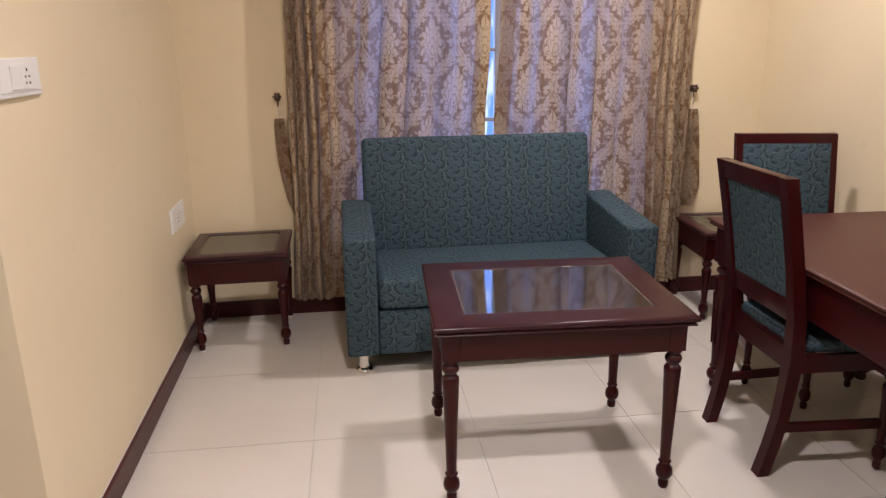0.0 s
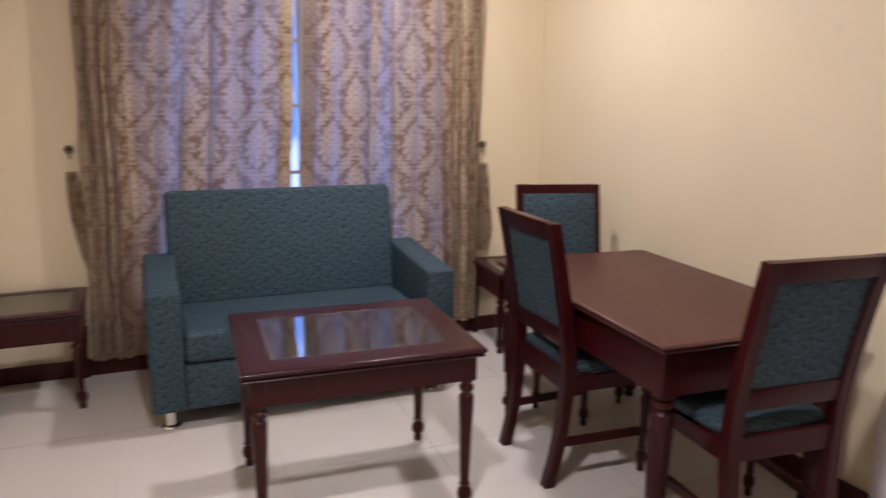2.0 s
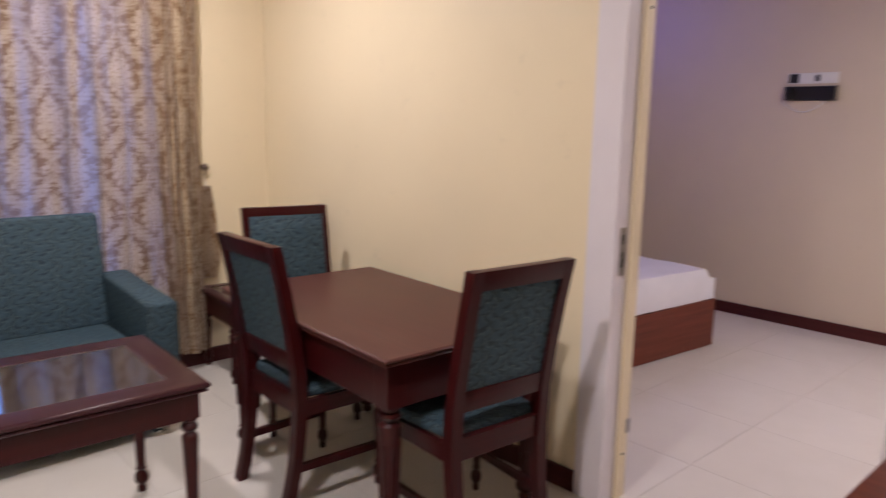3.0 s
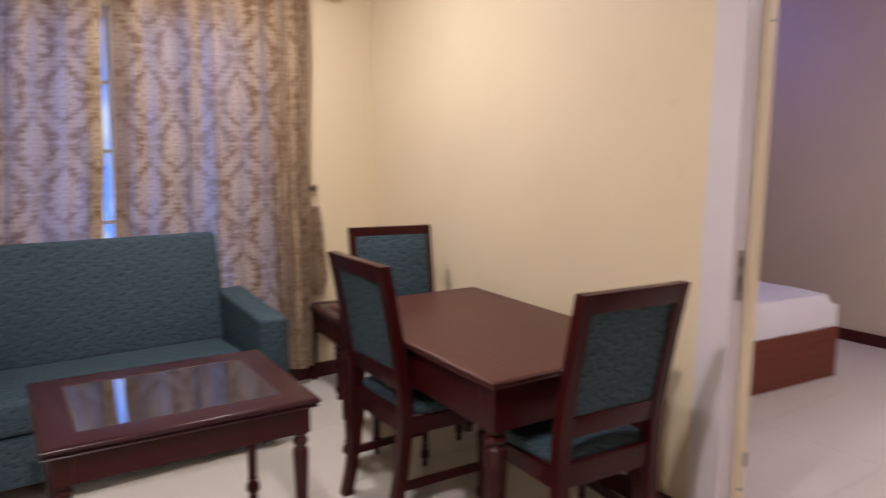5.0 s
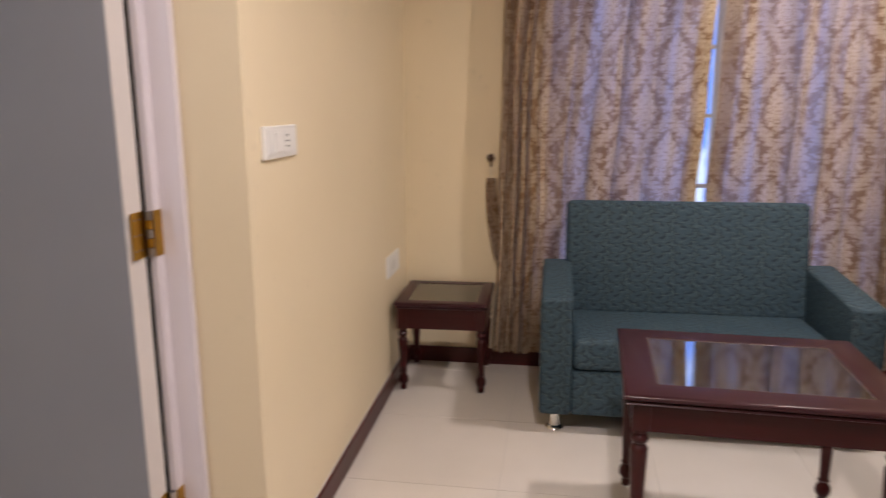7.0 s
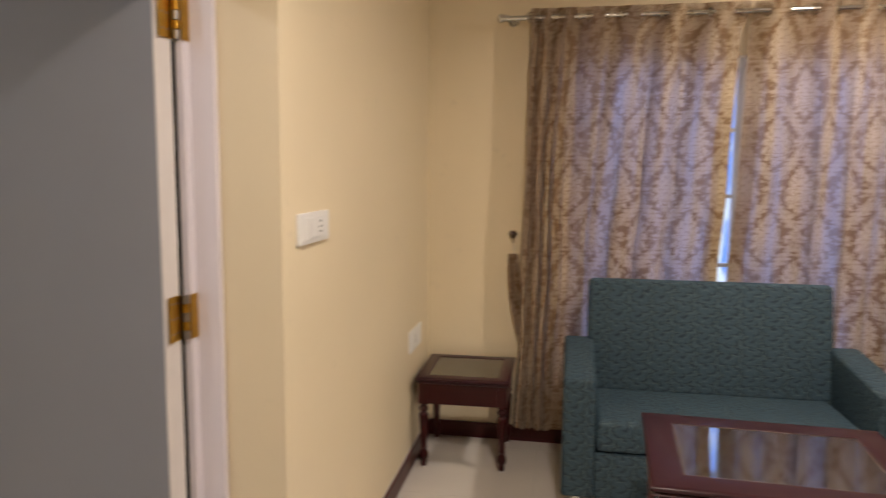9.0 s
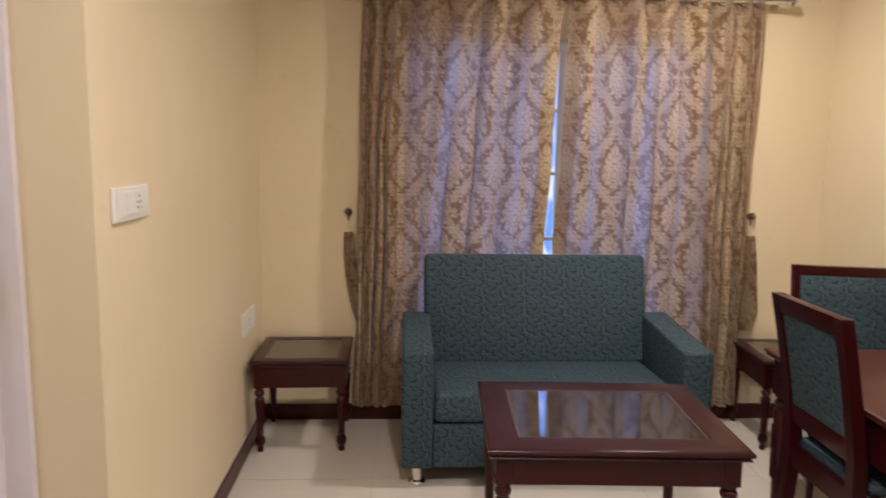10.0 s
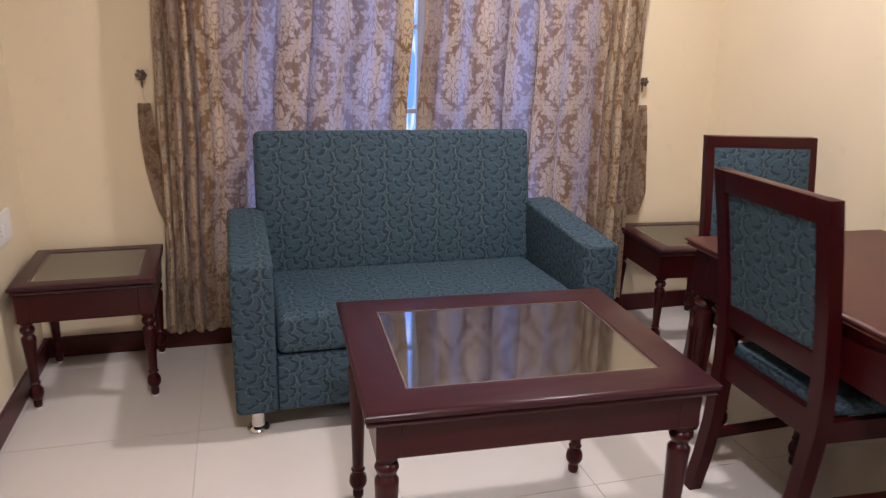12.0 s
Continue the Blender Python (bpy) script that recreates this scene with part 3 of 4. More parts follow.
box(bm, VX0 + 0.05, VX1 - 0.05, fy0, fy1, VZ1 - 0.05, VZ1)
part("window_frame", bm, UPVC, added_vent)
p = part("pane", B(VX0 + 0.05, VX1 - 0.05, fy0 + 0.028, fy0 + 0.032, VZ0 + 0.05, VZ1 - 0.05), WINDOW_GLASS, added_vent)
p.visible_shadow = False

# plain bright sky outside
structure("backdrop", B(-60, 60, 60, 60.2, -12.0, 60), SKY_GLOW, "bright blue sky with added white patches outside the window", "sky")

# ground far below the window
structure("ground", B(-400, 400, -400, 400, -12.1, -12.0), plain("dry_ground", (0.30, 0.26, 0.20), 0.9, 0, 0.3, 0.3), "pale dry ground outside the building", "ground")

# ---- ceiling lamps ----


def ceiling_light(place, label):
    x, y, z = place
    t = thing("ceiling_light", label, "lamp", pose(x, y, CEIL))
    part("base", lathe(bmesh.new(), 0, 0, [(0.10, -0.03), (0.105, -0.02), (0.105, 0)], 24), UPVC, t, "", 40)
    d = part("diffuser", lathe(bmesh.new(), 0, 0, [(0.02, -0.075), (0.07, -0.065), (0.093, -0.045), (0.095, -0.031)], 24), OPAL, t, "glowing opal diffuser", 60)
    d.visible_shadow = False
    return t


for pl in (LAMP_MAIN, LAMP_ENTRY, LAMP_LOBBY, LAMP_BED):
    ceiling_light(pl, "round white ceiling light with a glowing warm diffuser")

# ---- curtains ----
ROD_Y, ROD_Z = 5.052, 2.256


def lerp_rows(rows, z):
    for (z0, a), (z1, b) in zip(rows, rows[1:]):
        if z <= z1:
            t = (z - z0) / (z1 - z0)
            t = t * t * (3 - 2 * t)
            return a + (b - a) * t
    return rows[-1][1]


def curtain(name, label, left_rows, right_rows, dense_left, seed, z0, waves=7):
    """Eyelet curtain: even waves at the rod, uneven folds lower down, crowded at the outer edge."""
    rng = random.Random(seed)
    nu, nz = 300, 64
    z1 = ROD_Z + 0.045
    ph = [rng.uniform(0, 6.28) for _ in range(8)]
    t = thing(name, label, "curtain", pose(0, 0, 0))
    bm = bmesh.new()
    lay = bm.loops.layers.uv.verify()
    grid, arc = [], [0.0] * (nu + 1)
    for j in range(nz + 1):
        z = z0 + (z1 - z0) * j / nz
        k = (z - z0) / (z1 - z0)
        xl, xr_ = lerp_rows(left_rows, z), lerp_rows(right_rows, z)
        row = []
        for i in range(nu + 1):
            s = i / nu
            o = s if dense_left else 1 - s
            crowd = 0.85 - 0.25 * k ** 3
            # share of the cloth near the outer edge takes less room
            oo = o ** (1 + 1.05 * crowd)
            x = xl + (xr_ - xl) * (oo if dense_left else 1 - oo)
            a = 2 * math.pi * waves * o
            top = math.cos(a)
            w = max(0.0, (k - 0.55) / 0.45)
            low = 1 - 0.85 * w
            pf = 2 * math.pi * waves * 1.5 * o ** 0.92 + ph[0] + 0.35 * math.sin(2.2 * k + ph[1])
            fold = math.sin(pf)
            fold2 = math.sin(2 * math.pi * 3.1 * o + ph[2] + 1.1 * k)
            pack = 1 - min(1.0, max(0.0, (o - 0.36) / 0.10))
            fine = 1 - 2 * abs(math.sin(math.pi * (15.0 * o + 0.25 * math.sin(3.1 * k + ph[7]) + ph[3]))) ** 0.75
            edge = min(1.0, (1 - o) / 0.07)
            deep = (0.55 + 0.45 * math.sin(2 * math.pi * 1.7 * o + ph[6])) * (1 - 0.8 * pack)
            y = 0.032 * top * (0.2 + 0.8 * w) + low * (0.027 * fold * deep + 0.008 * fold2 + 0.024 * fine * pack)
            # pleats double back on themselves here and there
            x += low * edge * (0.004 * math.sin(6.9 * z + ph[4] + 9 * o) + 0.034 * deep * math.cos(pf) * (0.6 + 0.4 * (1 - k)))
            y = max(-0.054, min(0.06, y))
            dz = 0.006 * math.sin(14 * o + ph[5]) * (1 - k) + 0.006 * math.cos(a) * w ** 4
            row.append(bm.verts.new((x, ROD_Y + y, z + dz)))
        grid.append(row)
    mid = grid[nz // 3]
    for i in range(nu):
        arc[i + 1] = arc[i] + (mid[i + 1].co - mid[i].co).length
    for j in range(nz):
        for i in range(nu):
            f = bm.faces.new((grid[j][i], grid[j][i + 1], grid[j + 1][i + 1], grid[j + 1][i]))
            f.smooth = True
            for lp, (a, b) in zip(f.loops, ((i, j), (i + 1, j), (i + 1, j + 1), (i, j + 1))):
                lp[lay].uv = (arc[a] + seed * 0.07, z0 + (z1 - z0) * b / nz)
    # hem turned back along the closing edge
    hem = bmesh.new()
    lay = hem.loops.layers.uv.verify()
    w0 = nu - 13 if dense_left else 0
    back = [[hem.verts.new(r[i].co + Vector((0, 0.004, 0))) for i in range(w0, w0 + 14)] for r in grid]
    for j in range(nz):
        for i in range(13):
            f = hem.faces.new((back[j][i], back[j][i + 1], back[j + 1][i + 1], back[j + 1][i]))
            f.smooth = True
            for lp, (a, b) in zip(f.loops, ((i, j), (i + 1, j), (i + 1, j + 1), (i, j + 1))):
                lp[lay].uv = (arc[w0 + a] + 0.2, z0 + (z1 - z0) * b / nz)
    part("cloth", bm, CLOTH, t, "", None, True)
    part("hem", hem, CLOTH, t, "", None, True)
    # eyelets where the cloth crosses the rod
    xl, xr_ = lerp_rows(left_rows, ROD_Z), lerp_rows(right_rows, ROD_Z)
    for w in range(2 * waves):
        o = (w + 0.5) / (2 * waves)
        oo = o ** 1.65
        x = xl + (xr_ - xl) * (oo if dense_left else 1 - oo)
        bm = bmesh.new()
        seg = 16
        rings = []
        for r, dx in ((0.024, -0.004), (0.030, -0.004), (0.030, 0.004), (0.024, 0.004)):
            rings.append([bm.verts.new((dx, r * math.cos(2 * math.pi * q / seg), r * math.sin(2 * math.pi * q / seg))) for q in range(seg)])
        for a, b in zip(rings, rings[1:] + rings[:1]):
            for q in range(seg):
                bm.faces.new((a[q], a[(q + 1) % seg], b[(q + 1) % seg], b[q]))
        e = part("eyelet", bm, CHROME, t, "chrome eyelet", 50)
        e.matrix_world = pose(x, ROD_Y, ROD_Z, 0, 0, 38 if w % 2 else -38)
    return t


curtain("curtain", "brown-gold damask eyelet curtain with pale medallions", [(0, 0.468), (1.0, 0.498), (2.3, 0.515)],
        [(0, 1.450), (0.97, 1.473), (1.45, 1.500), (2.12, 1.526), (2.3, 1.580)], True, 3, 0.105)
curtain("curtain", "brown-gold damask eyelet curtain, drawn almost closed", [(0, 1.555), (0.97, 1.522), (1.45, 1.551), (2.10, 1.566), (2.3, 1.588)],
        [(0, 2.552), (1.0, 2.547), (2.3, 2.569)], False, 8, 0.108)

crod = thing("curtain_rod", "chrome curtain rod with round finials", "curtain rod", pose(0, 0, 0))
part("pole", rod(bmesh.new(), (0.378, ROD_Y, ROD_Z), (2.710, ROD_Y, ROD_Z), 0.0125, 18), CHROME, crod, "", 40)
for x, s in ((0.368, -1), (2.720, 1)):
    bm = ball(bmesh.new(), (x, ROD_Y, ROD_Z), 0.024)
    rod(bm, (x - s * 0.018, ROD_Y, ROD_Z), (x - s * 0.034, ROD_Y, ROD_Z), 0.018)
    part("finial", bm, CHROME, crod, "", 40)
    bx = x - s * 0.055
    bm = rod(bmesh.new(), (bx, ROD_Y + 0.012, ROD_Z), (bx, WIN_Y - 0.006, ROD_Z), 0.008)
    rod(bm, (bx, WIN_Y - 0.007, ROD_Z), (bx, WIN_Y, ROD_Z), 0.028)
    part("bracket", bm, CHROME, crod, "", 40)


# ---- tieback hooks and hanging tiebacks ----
def tieback(x, side):
    h = thing("tieback_hook", "ornate antique bronze hook on the wall beside the curtain", "hook", pose(x, WIN_Y, 1.146), "tieback hooks")
    bm = rod(bmesh.new(), (0, 0, 0), (0, -0.03, 0), 0.006)
    rod(bm, (0, -0.004, 0), (0, 0, 0), 0.016)
    part("stem", bm, ANTIQUE, h, "", 40)
    bm = ball(bmesh.new(), (0, -0.034, 0.002), 0.013, 1.0, 12, 8)
    for i in range(6):
        a = i * math.pi / 3
        ball(bm, (0.015 * math.cos(a), -0.034, 0.002 + 0.015 * math.sin(a)), 0.0075, 1.0, 8, 6)
    part("rosette", bm, ANTIQUE, h, "", 40)
    bm = rod(bmesh.new(), (0, -0.022, -0.008), (0, -0.022, -0.045), 0.004)
    part("hook_tip", bm, ANTIQUE, h, "", 40)
    t = thing("tieback", "damask cloth tieback hanging unused from its hook", "tieback", pose(x, WIN_Y - 0.022, 1.146), "tiebacks")
    part("cord", rod(bmesh.new(), (0, 0, -0.02), (0.004 * side, 0, -0.115), 0.0022, 8), STRING, t, "white cord loop")
    bm = bmesh.new()
    n = 26
    prof = []
    for i in range(n + 1):
        s = i / n
        z = -0.105 - 0.53 * s
        cx = 0.002 + 0.062 * s ** 1.6 if side > 0 else 0.004 + 0.002 * s
        wv = 0.016 + 0.018 * math.sin(math.pi * min(1, s * 0.85 + 0.12)) if side > 0 else 0.020 + 0.060 * s ** 0.8
        prof.append((cx, z, wv * (1 - 0.55 * max(0, s - 0.8) / 0.2)))
    front, back = [], []
    for q, lay_y in ((front, -0.010), (back, 0.008)):
        for cx, z, wv in prof:
            q.append([bm.verts.new((cx - wv + 2 * wv * j / 6, lay_y + 0.005 * math.sin(j * 2.1 + z * 9), z)) for j in range(7)])
    for q, flip in ((front, False), (back, True)):
        for i in range(n):
            for j in range(6):
                vs = (q[i][j], q[i + 1][j], q[i + 1][j + 1], q[i][j + 1])
                bm.faces.new(vs[::-1] if flip else vs)
    for i in range(n):
        bm.faces.new((front[i][0], back[i][0], back[i + 1][0], front[i + 1][0]))
        bm.faces.new((front[i][6], front[i + 1][6], back[i + 1][6], back[i][6]))
    bm.faces.new([*front[0], *back[0][::-1]])
    bm.faces.new([*front[n], *back[n][::-1]][::-1])
    part("strap", bm, CLOTH, t, "", 60)


tieback(0.440, 1)
tieback(2.614, -1)

# ---- sofa ----
sofa = thing("sofa", "two-seater sofa in teal fabric with a curling leaf pattern", "sofa", pose(0.736, 4.302, 0, 0, 0, 0.6))
SW, SA, SD = 1.375, 0.138, 0.685


def soft_profile(bm, x0, x1, pts, bev):
    """A block with a side outline pts of (y, z), between x0 and x1, with rounded edges."""
    lo = [bm.verts.new((x0, y, z)) for y, z in pts]
    hi = [bm.verts.new((x1, y, z)) for y, z in pts]
    k = len(pts)
    fs = [bm.faces.new(lo), bm.faces.new(hi[::-1])]
    for i in range(k):
        fs.append(bm.faces.new((lo[(i + 1) % k], lo[i], hi[i], hi[(i + 1) % k])))
    bmesh.ops.recalc_face_normals(bm, faces=fs)
    es = list({e for f in fs for e in f.edges})
    bmesh.ops.bevel(bm, geom=es, offset=bev, segments=4, profile=0.5, affect="EDGES")
    return bm


for xa, xb in ((0.0, SA), (SW - SA, SW)):
    part("armrest", soft_profile(bmesh.new(), xa, xb, [(0.0, 0.088), (SD - 0.07, 0.088), (SD - 0.07, 0.660), (0.0, 0.612)], 0.016), FABRIC, sofa, "", 50)
part("front_panel", soft_profile(bmesh.new(), SA + 0.001, SW - SA - 0.001, [(0.012, 0.088), (SD - 0.03, 0.088), (SD - 0.03, 0.288), (0.012, 0.288)], 0.010), FABRIC, sofa, "", 50)
part("seat_cushion", soft_profile(bmesh.new(), SA + 0.002, SW - SA - 0.002, [(0.004, 0.293), (SD - 0.1, 0.291), (SD - 0.1, 0.418), (0.02, 0.432)], 0.030), FABRIC, sofa, "", 50)
part("backrest", soft_profile(bmesh.new(), SA - 0.027, SW - SA + 0.018, [(0.515, 0.405), (SD, 0.30), (SD, 0.946), (0.625, 0.957)], 0.028), FABRIC, sofa, "", 50)
for x in (0.07, SW - 0.09):
    for y in (0.065, SD - 0.09):
        part("foot", lathe(bmesh.new(), x, y, [(0.036, 0), (0.038, 0.008), (0.033, 0.015), (0.024, 0.02), (0.023, 0.089)], 20), CHROME, sofa, "polished steel foot", 40)


# ---- turned table legs ----
def turned_leg(cx, cy, h, r, seg=22):
    """Bead under the apron, collar, long taper, ring, bulb and peg foot."""
    prof = [(r * 0.50, 0.006), (r * 0.62, 0.012), (r * 0.62, 0.028), (r * 0.52, 0.034), (r * 0.95, 0.050), (r * 1.02, 0.062), (r * 0.92, 0.078),
            (r * 0.62, 0.088), (r * 0.60, 0.096), (r * 0.80, 0.100), (r * 0.62, 0.106)]
    top = h - 0.062
    prof += [(r * 0.62, 0.112), (r * 0.80, 0.112 + (top - 0.112) * 0.55), (r * 1.0, top - 0.008), (r * 1.0, top), (r * 0.84, top + 0.006),
             (r * 0.64, top + 0.012), (r * 0.64, top + 0.017), (r * 0.88, top + 0.021), (r * 1.02, top + 0.031), (r * 0.88, top + 0.041),
             (r * 0.66, top + 0.045), (r * 0.66, top + 0.050), (r * 0.95, top + 0.054), (r * 0.95, h)]
    return lathe(bmesh.new(), cx, cy, prof, seg)


def moulded_top(bm, x0, x1, y0, y1, z1, thick, hole=None):
    """Table top with an ogee edge; hole: an inner opening (x0, x1, y0, y1)."""
    outs = [(0.012, z1 - thick), (0.004, z1 - thick + 0.004), (0.010, z1 - thick + 0.012), (0.0, z1 - thick + 0.018), (0.0, z1 - 0.007), (0.004, z1 - 0.002), (0.010, z1)]
    rings = []
    for d, z in outs:
        rings.append([bm.verts.new(p) for p in ((x0 + d, y0 + d, z), (x1 - d, y0 + d, z), (x1 - d, y1 - d, z), (x0 + d, y1 - d, z))])
    if hole:
        a, b, c, d_ = hole
        for e, z in ((0.0, z1), (0.003, z1 - 0.003), (0.003, z1 - thick)):
            rings.append([bm.verts.new(p) for p in ((a + e, c + e, z), (b - e, c + e, z), (b - e, d_ - e, z), (a + e, d_ - e, z))])
    for r0, r1 in zip(rings, rings[1:]):
        for i in range(4):
            bm.faces.new((r0[i], r0[(i + 1) % 4], r1[(i + 1) % 4], r1[i]))
    if hole:
        for i in range(4):
            bm.faces.new((rings[-1][i], rings[-1][(i + 1) % 4], rings[0][(i + 1) % 4], rings[0][i]))
    else:
        bm.faces.new(rings[-1])
        bm.faces.new(rings[0][::-1])
    return bm


def glass_table(name, label, category, m, w, d, h, border, apron, r, group="", pane=GLASS):
    """Table with a framed glass inset, aprons and four turned legs; origin at the centre on the floor."""
    t = thing(name, label, category, m, group)
    hw, hd = w / 2, d / 2
    hole = (-hw + border, hw - border, -hd + border, hd - border)
    part("table_frame", moulded_top(bmesh.new(), -hw, hw, -hd, hd, h, 0.034, hole), DARKTOP, t, "", 35)
    part("glass_panel", B(hole[0] + 0.0035, hole[1] - 0.0035, hole[2] + 0.0035, hole[3] - 0.0035, h - 0.009, h - 0.003), pane, t, "clear glass inset").visible_shadow = False
    # opaque strips paint the light that the bevelled glass edge catches
    bm = bmesh.new()
    a, b, c, e = hole
    for x0, x1, y0, y1 in ((a + 0.0036, b - 0.0036, c + 0.0036, c + 0.0076), (a + 0.0036, b - 0.0036, e - 0.0076, e - 0.0036), (a + 0.0036, a + 0.0076, c + 0.0077, e - 0.0077), (b - 0.0076, b - 0.0036, c + 0.0077, e - 0.0077)):
        box(bm, x0, x1, y0, y1, h - 0.0029, h - 0.0022)
    part("bevelled_edge", bm, GLASS_EDGE_GLINT, t, "bevelled glass edge with caught light put into its colour")
    bm = bmesh.new()
    for x0, x1, y0, y1 in ((a + 0.003, b - 0.003, c + 0.003, c + 0.013), (a + 0.003, b - 0.003, e - 0.013, e - 0.003), (a + 0.003, a + 0.013, c + 0.013, e - 0.013), (b - 0.013, b - 0.003, c + 0.013, e - 0.013)):
        box(bm, x0, x1, y0, y1, h - 0.022, h - 0.010)
    part("glass_rebate", bm, MAHOGANY, t)
    z0 = h - 0.035 - apron
    i = 0.026 if w > 0.6 else 0.014
    lx, ly = hw - i - r, hd - i - r
    for s in (-1, 1):
        part("apron", B(-lx + r, lx - r, s * (hd - i) - (0.02 if s > 0 else 0), s * (hd - i) + (0 if s > 0 else 0.02), z0, h - 0.0345, bev=0.002), MAHOGANY, t)
        part("apron", B(s * (hw - i) - (0.02 if s > 0 else 0), s * (hw - i) + (0 if s > 0 else 0.02), -ly + r, ly - r, z0, h - 0.0345, bev=0.002), MAHOGANY, t)
    for sx in (-1, 1):
        for sy in (-1, 1):
            lg = part("leg", turned_leg(sx * lx, sy * ly, z0, r), MAHOGANY, t, "", 35)
            part("leg_block", B(sx * lx - r, sx * lx + r, sy * ly - r, sy * ly + r, z0, h - 0.0345, bev=0.002), MAHOGANY, lg)
            part("glide", lathe(bmesh.new(), sx * lx, sy * ly, [(r * 0.5, 0), (r * 0.5, 0.006)], 12), PLASTIC, lg, "pale plastic glide")
    return t


glass_table("coffee_table", "dark mahogany coffee table with a glass inset top", "coffee table", pose(1.408, 3.625, 0, 0, 0, -2.5), 0.788, 0.638, 0.608, 0.096, 0.085, 0.0260)
side = glass_table("side_table", "small mahogany side table with a glass inset", "side table", pose(0.238, 4.888, 0, 0, 0, 1.6), 0.468, 0.464, 0.471, 0.055, 0.102, 0.024, "side tables by the sofa", SIDE_GLASS)
copy_thing(side, pose(2.760, 4.872, 0, 0, 0, -4.0))

# ---- dining table ----
dt = thing("dining_table", "dark mahogany dining table with turned fluted legs", "dining table", pose(2.540, 3.428, 0, 0, 0, -2.5))
DW, DD, DH = 0.384, 0.60, 0.717
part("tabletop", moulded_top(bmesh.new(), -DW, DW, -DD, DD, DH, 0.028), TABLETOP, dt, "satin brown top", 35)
for s in (-1, 1):
    part("apron", B(s * (DW - 0.03) - (0.022 if s > 0 else 0), s * (DW - 0.03) + (0 if s > 0 else 0.022), -DD + 0.10, DD - 0.10, DH - 0.175, DH - 0.0285, bev=0.002), MAHOGANY, dt)
    part("apron", B(-DW + 0.10, DW - 0.10, s * (DD - 0.03) - (0.022 if s > 0 else 0), s * (DD - 0.03) + (0 if s > 0 else 0.022), DH - 0.175, DH - 0.0285, bev=0.002), MAHOGANY, dt)
for sx in (-1, 1):
    for sy in (-1, 1):
        cx, cy, r = sx * (DW - 0.065), sy * (DD - 0.065), 0.036
        lg = part("leg", turned_leg(cx, cy, DH - 0.175, r, 26), MAHOGANY, dt, "turned leg with flutes", 35)
        part("leg_block", B(cx - r, cx + r, cy - r, cy + r, DH - 0.175, DH - 0.0285, bev=0.002), MAHOGANY, lg)
        for k in range(8):
            ang = (k + 0.5) * math.pi / 4
            p0 = Vector((cx + r * 0.78 * math.cos(ang), cy + r * 0.78 * math.sin(ang), 0.20))
            p1 = Vector((cx + r * 0.97 * math.cos(ang), cy + r * 0.97 * math.sin(ang), 0.42))
            part("flute", rod(bmesh.new(), p0, p1, 0.0045, 8), MAHOGANY, lg, "", 40)
        part("glide", lathe(bmesh.new(), cx, cy, [(r * 0.5, 0), (r * 0.5, 0.006)], 12), PLASTIC, lg)

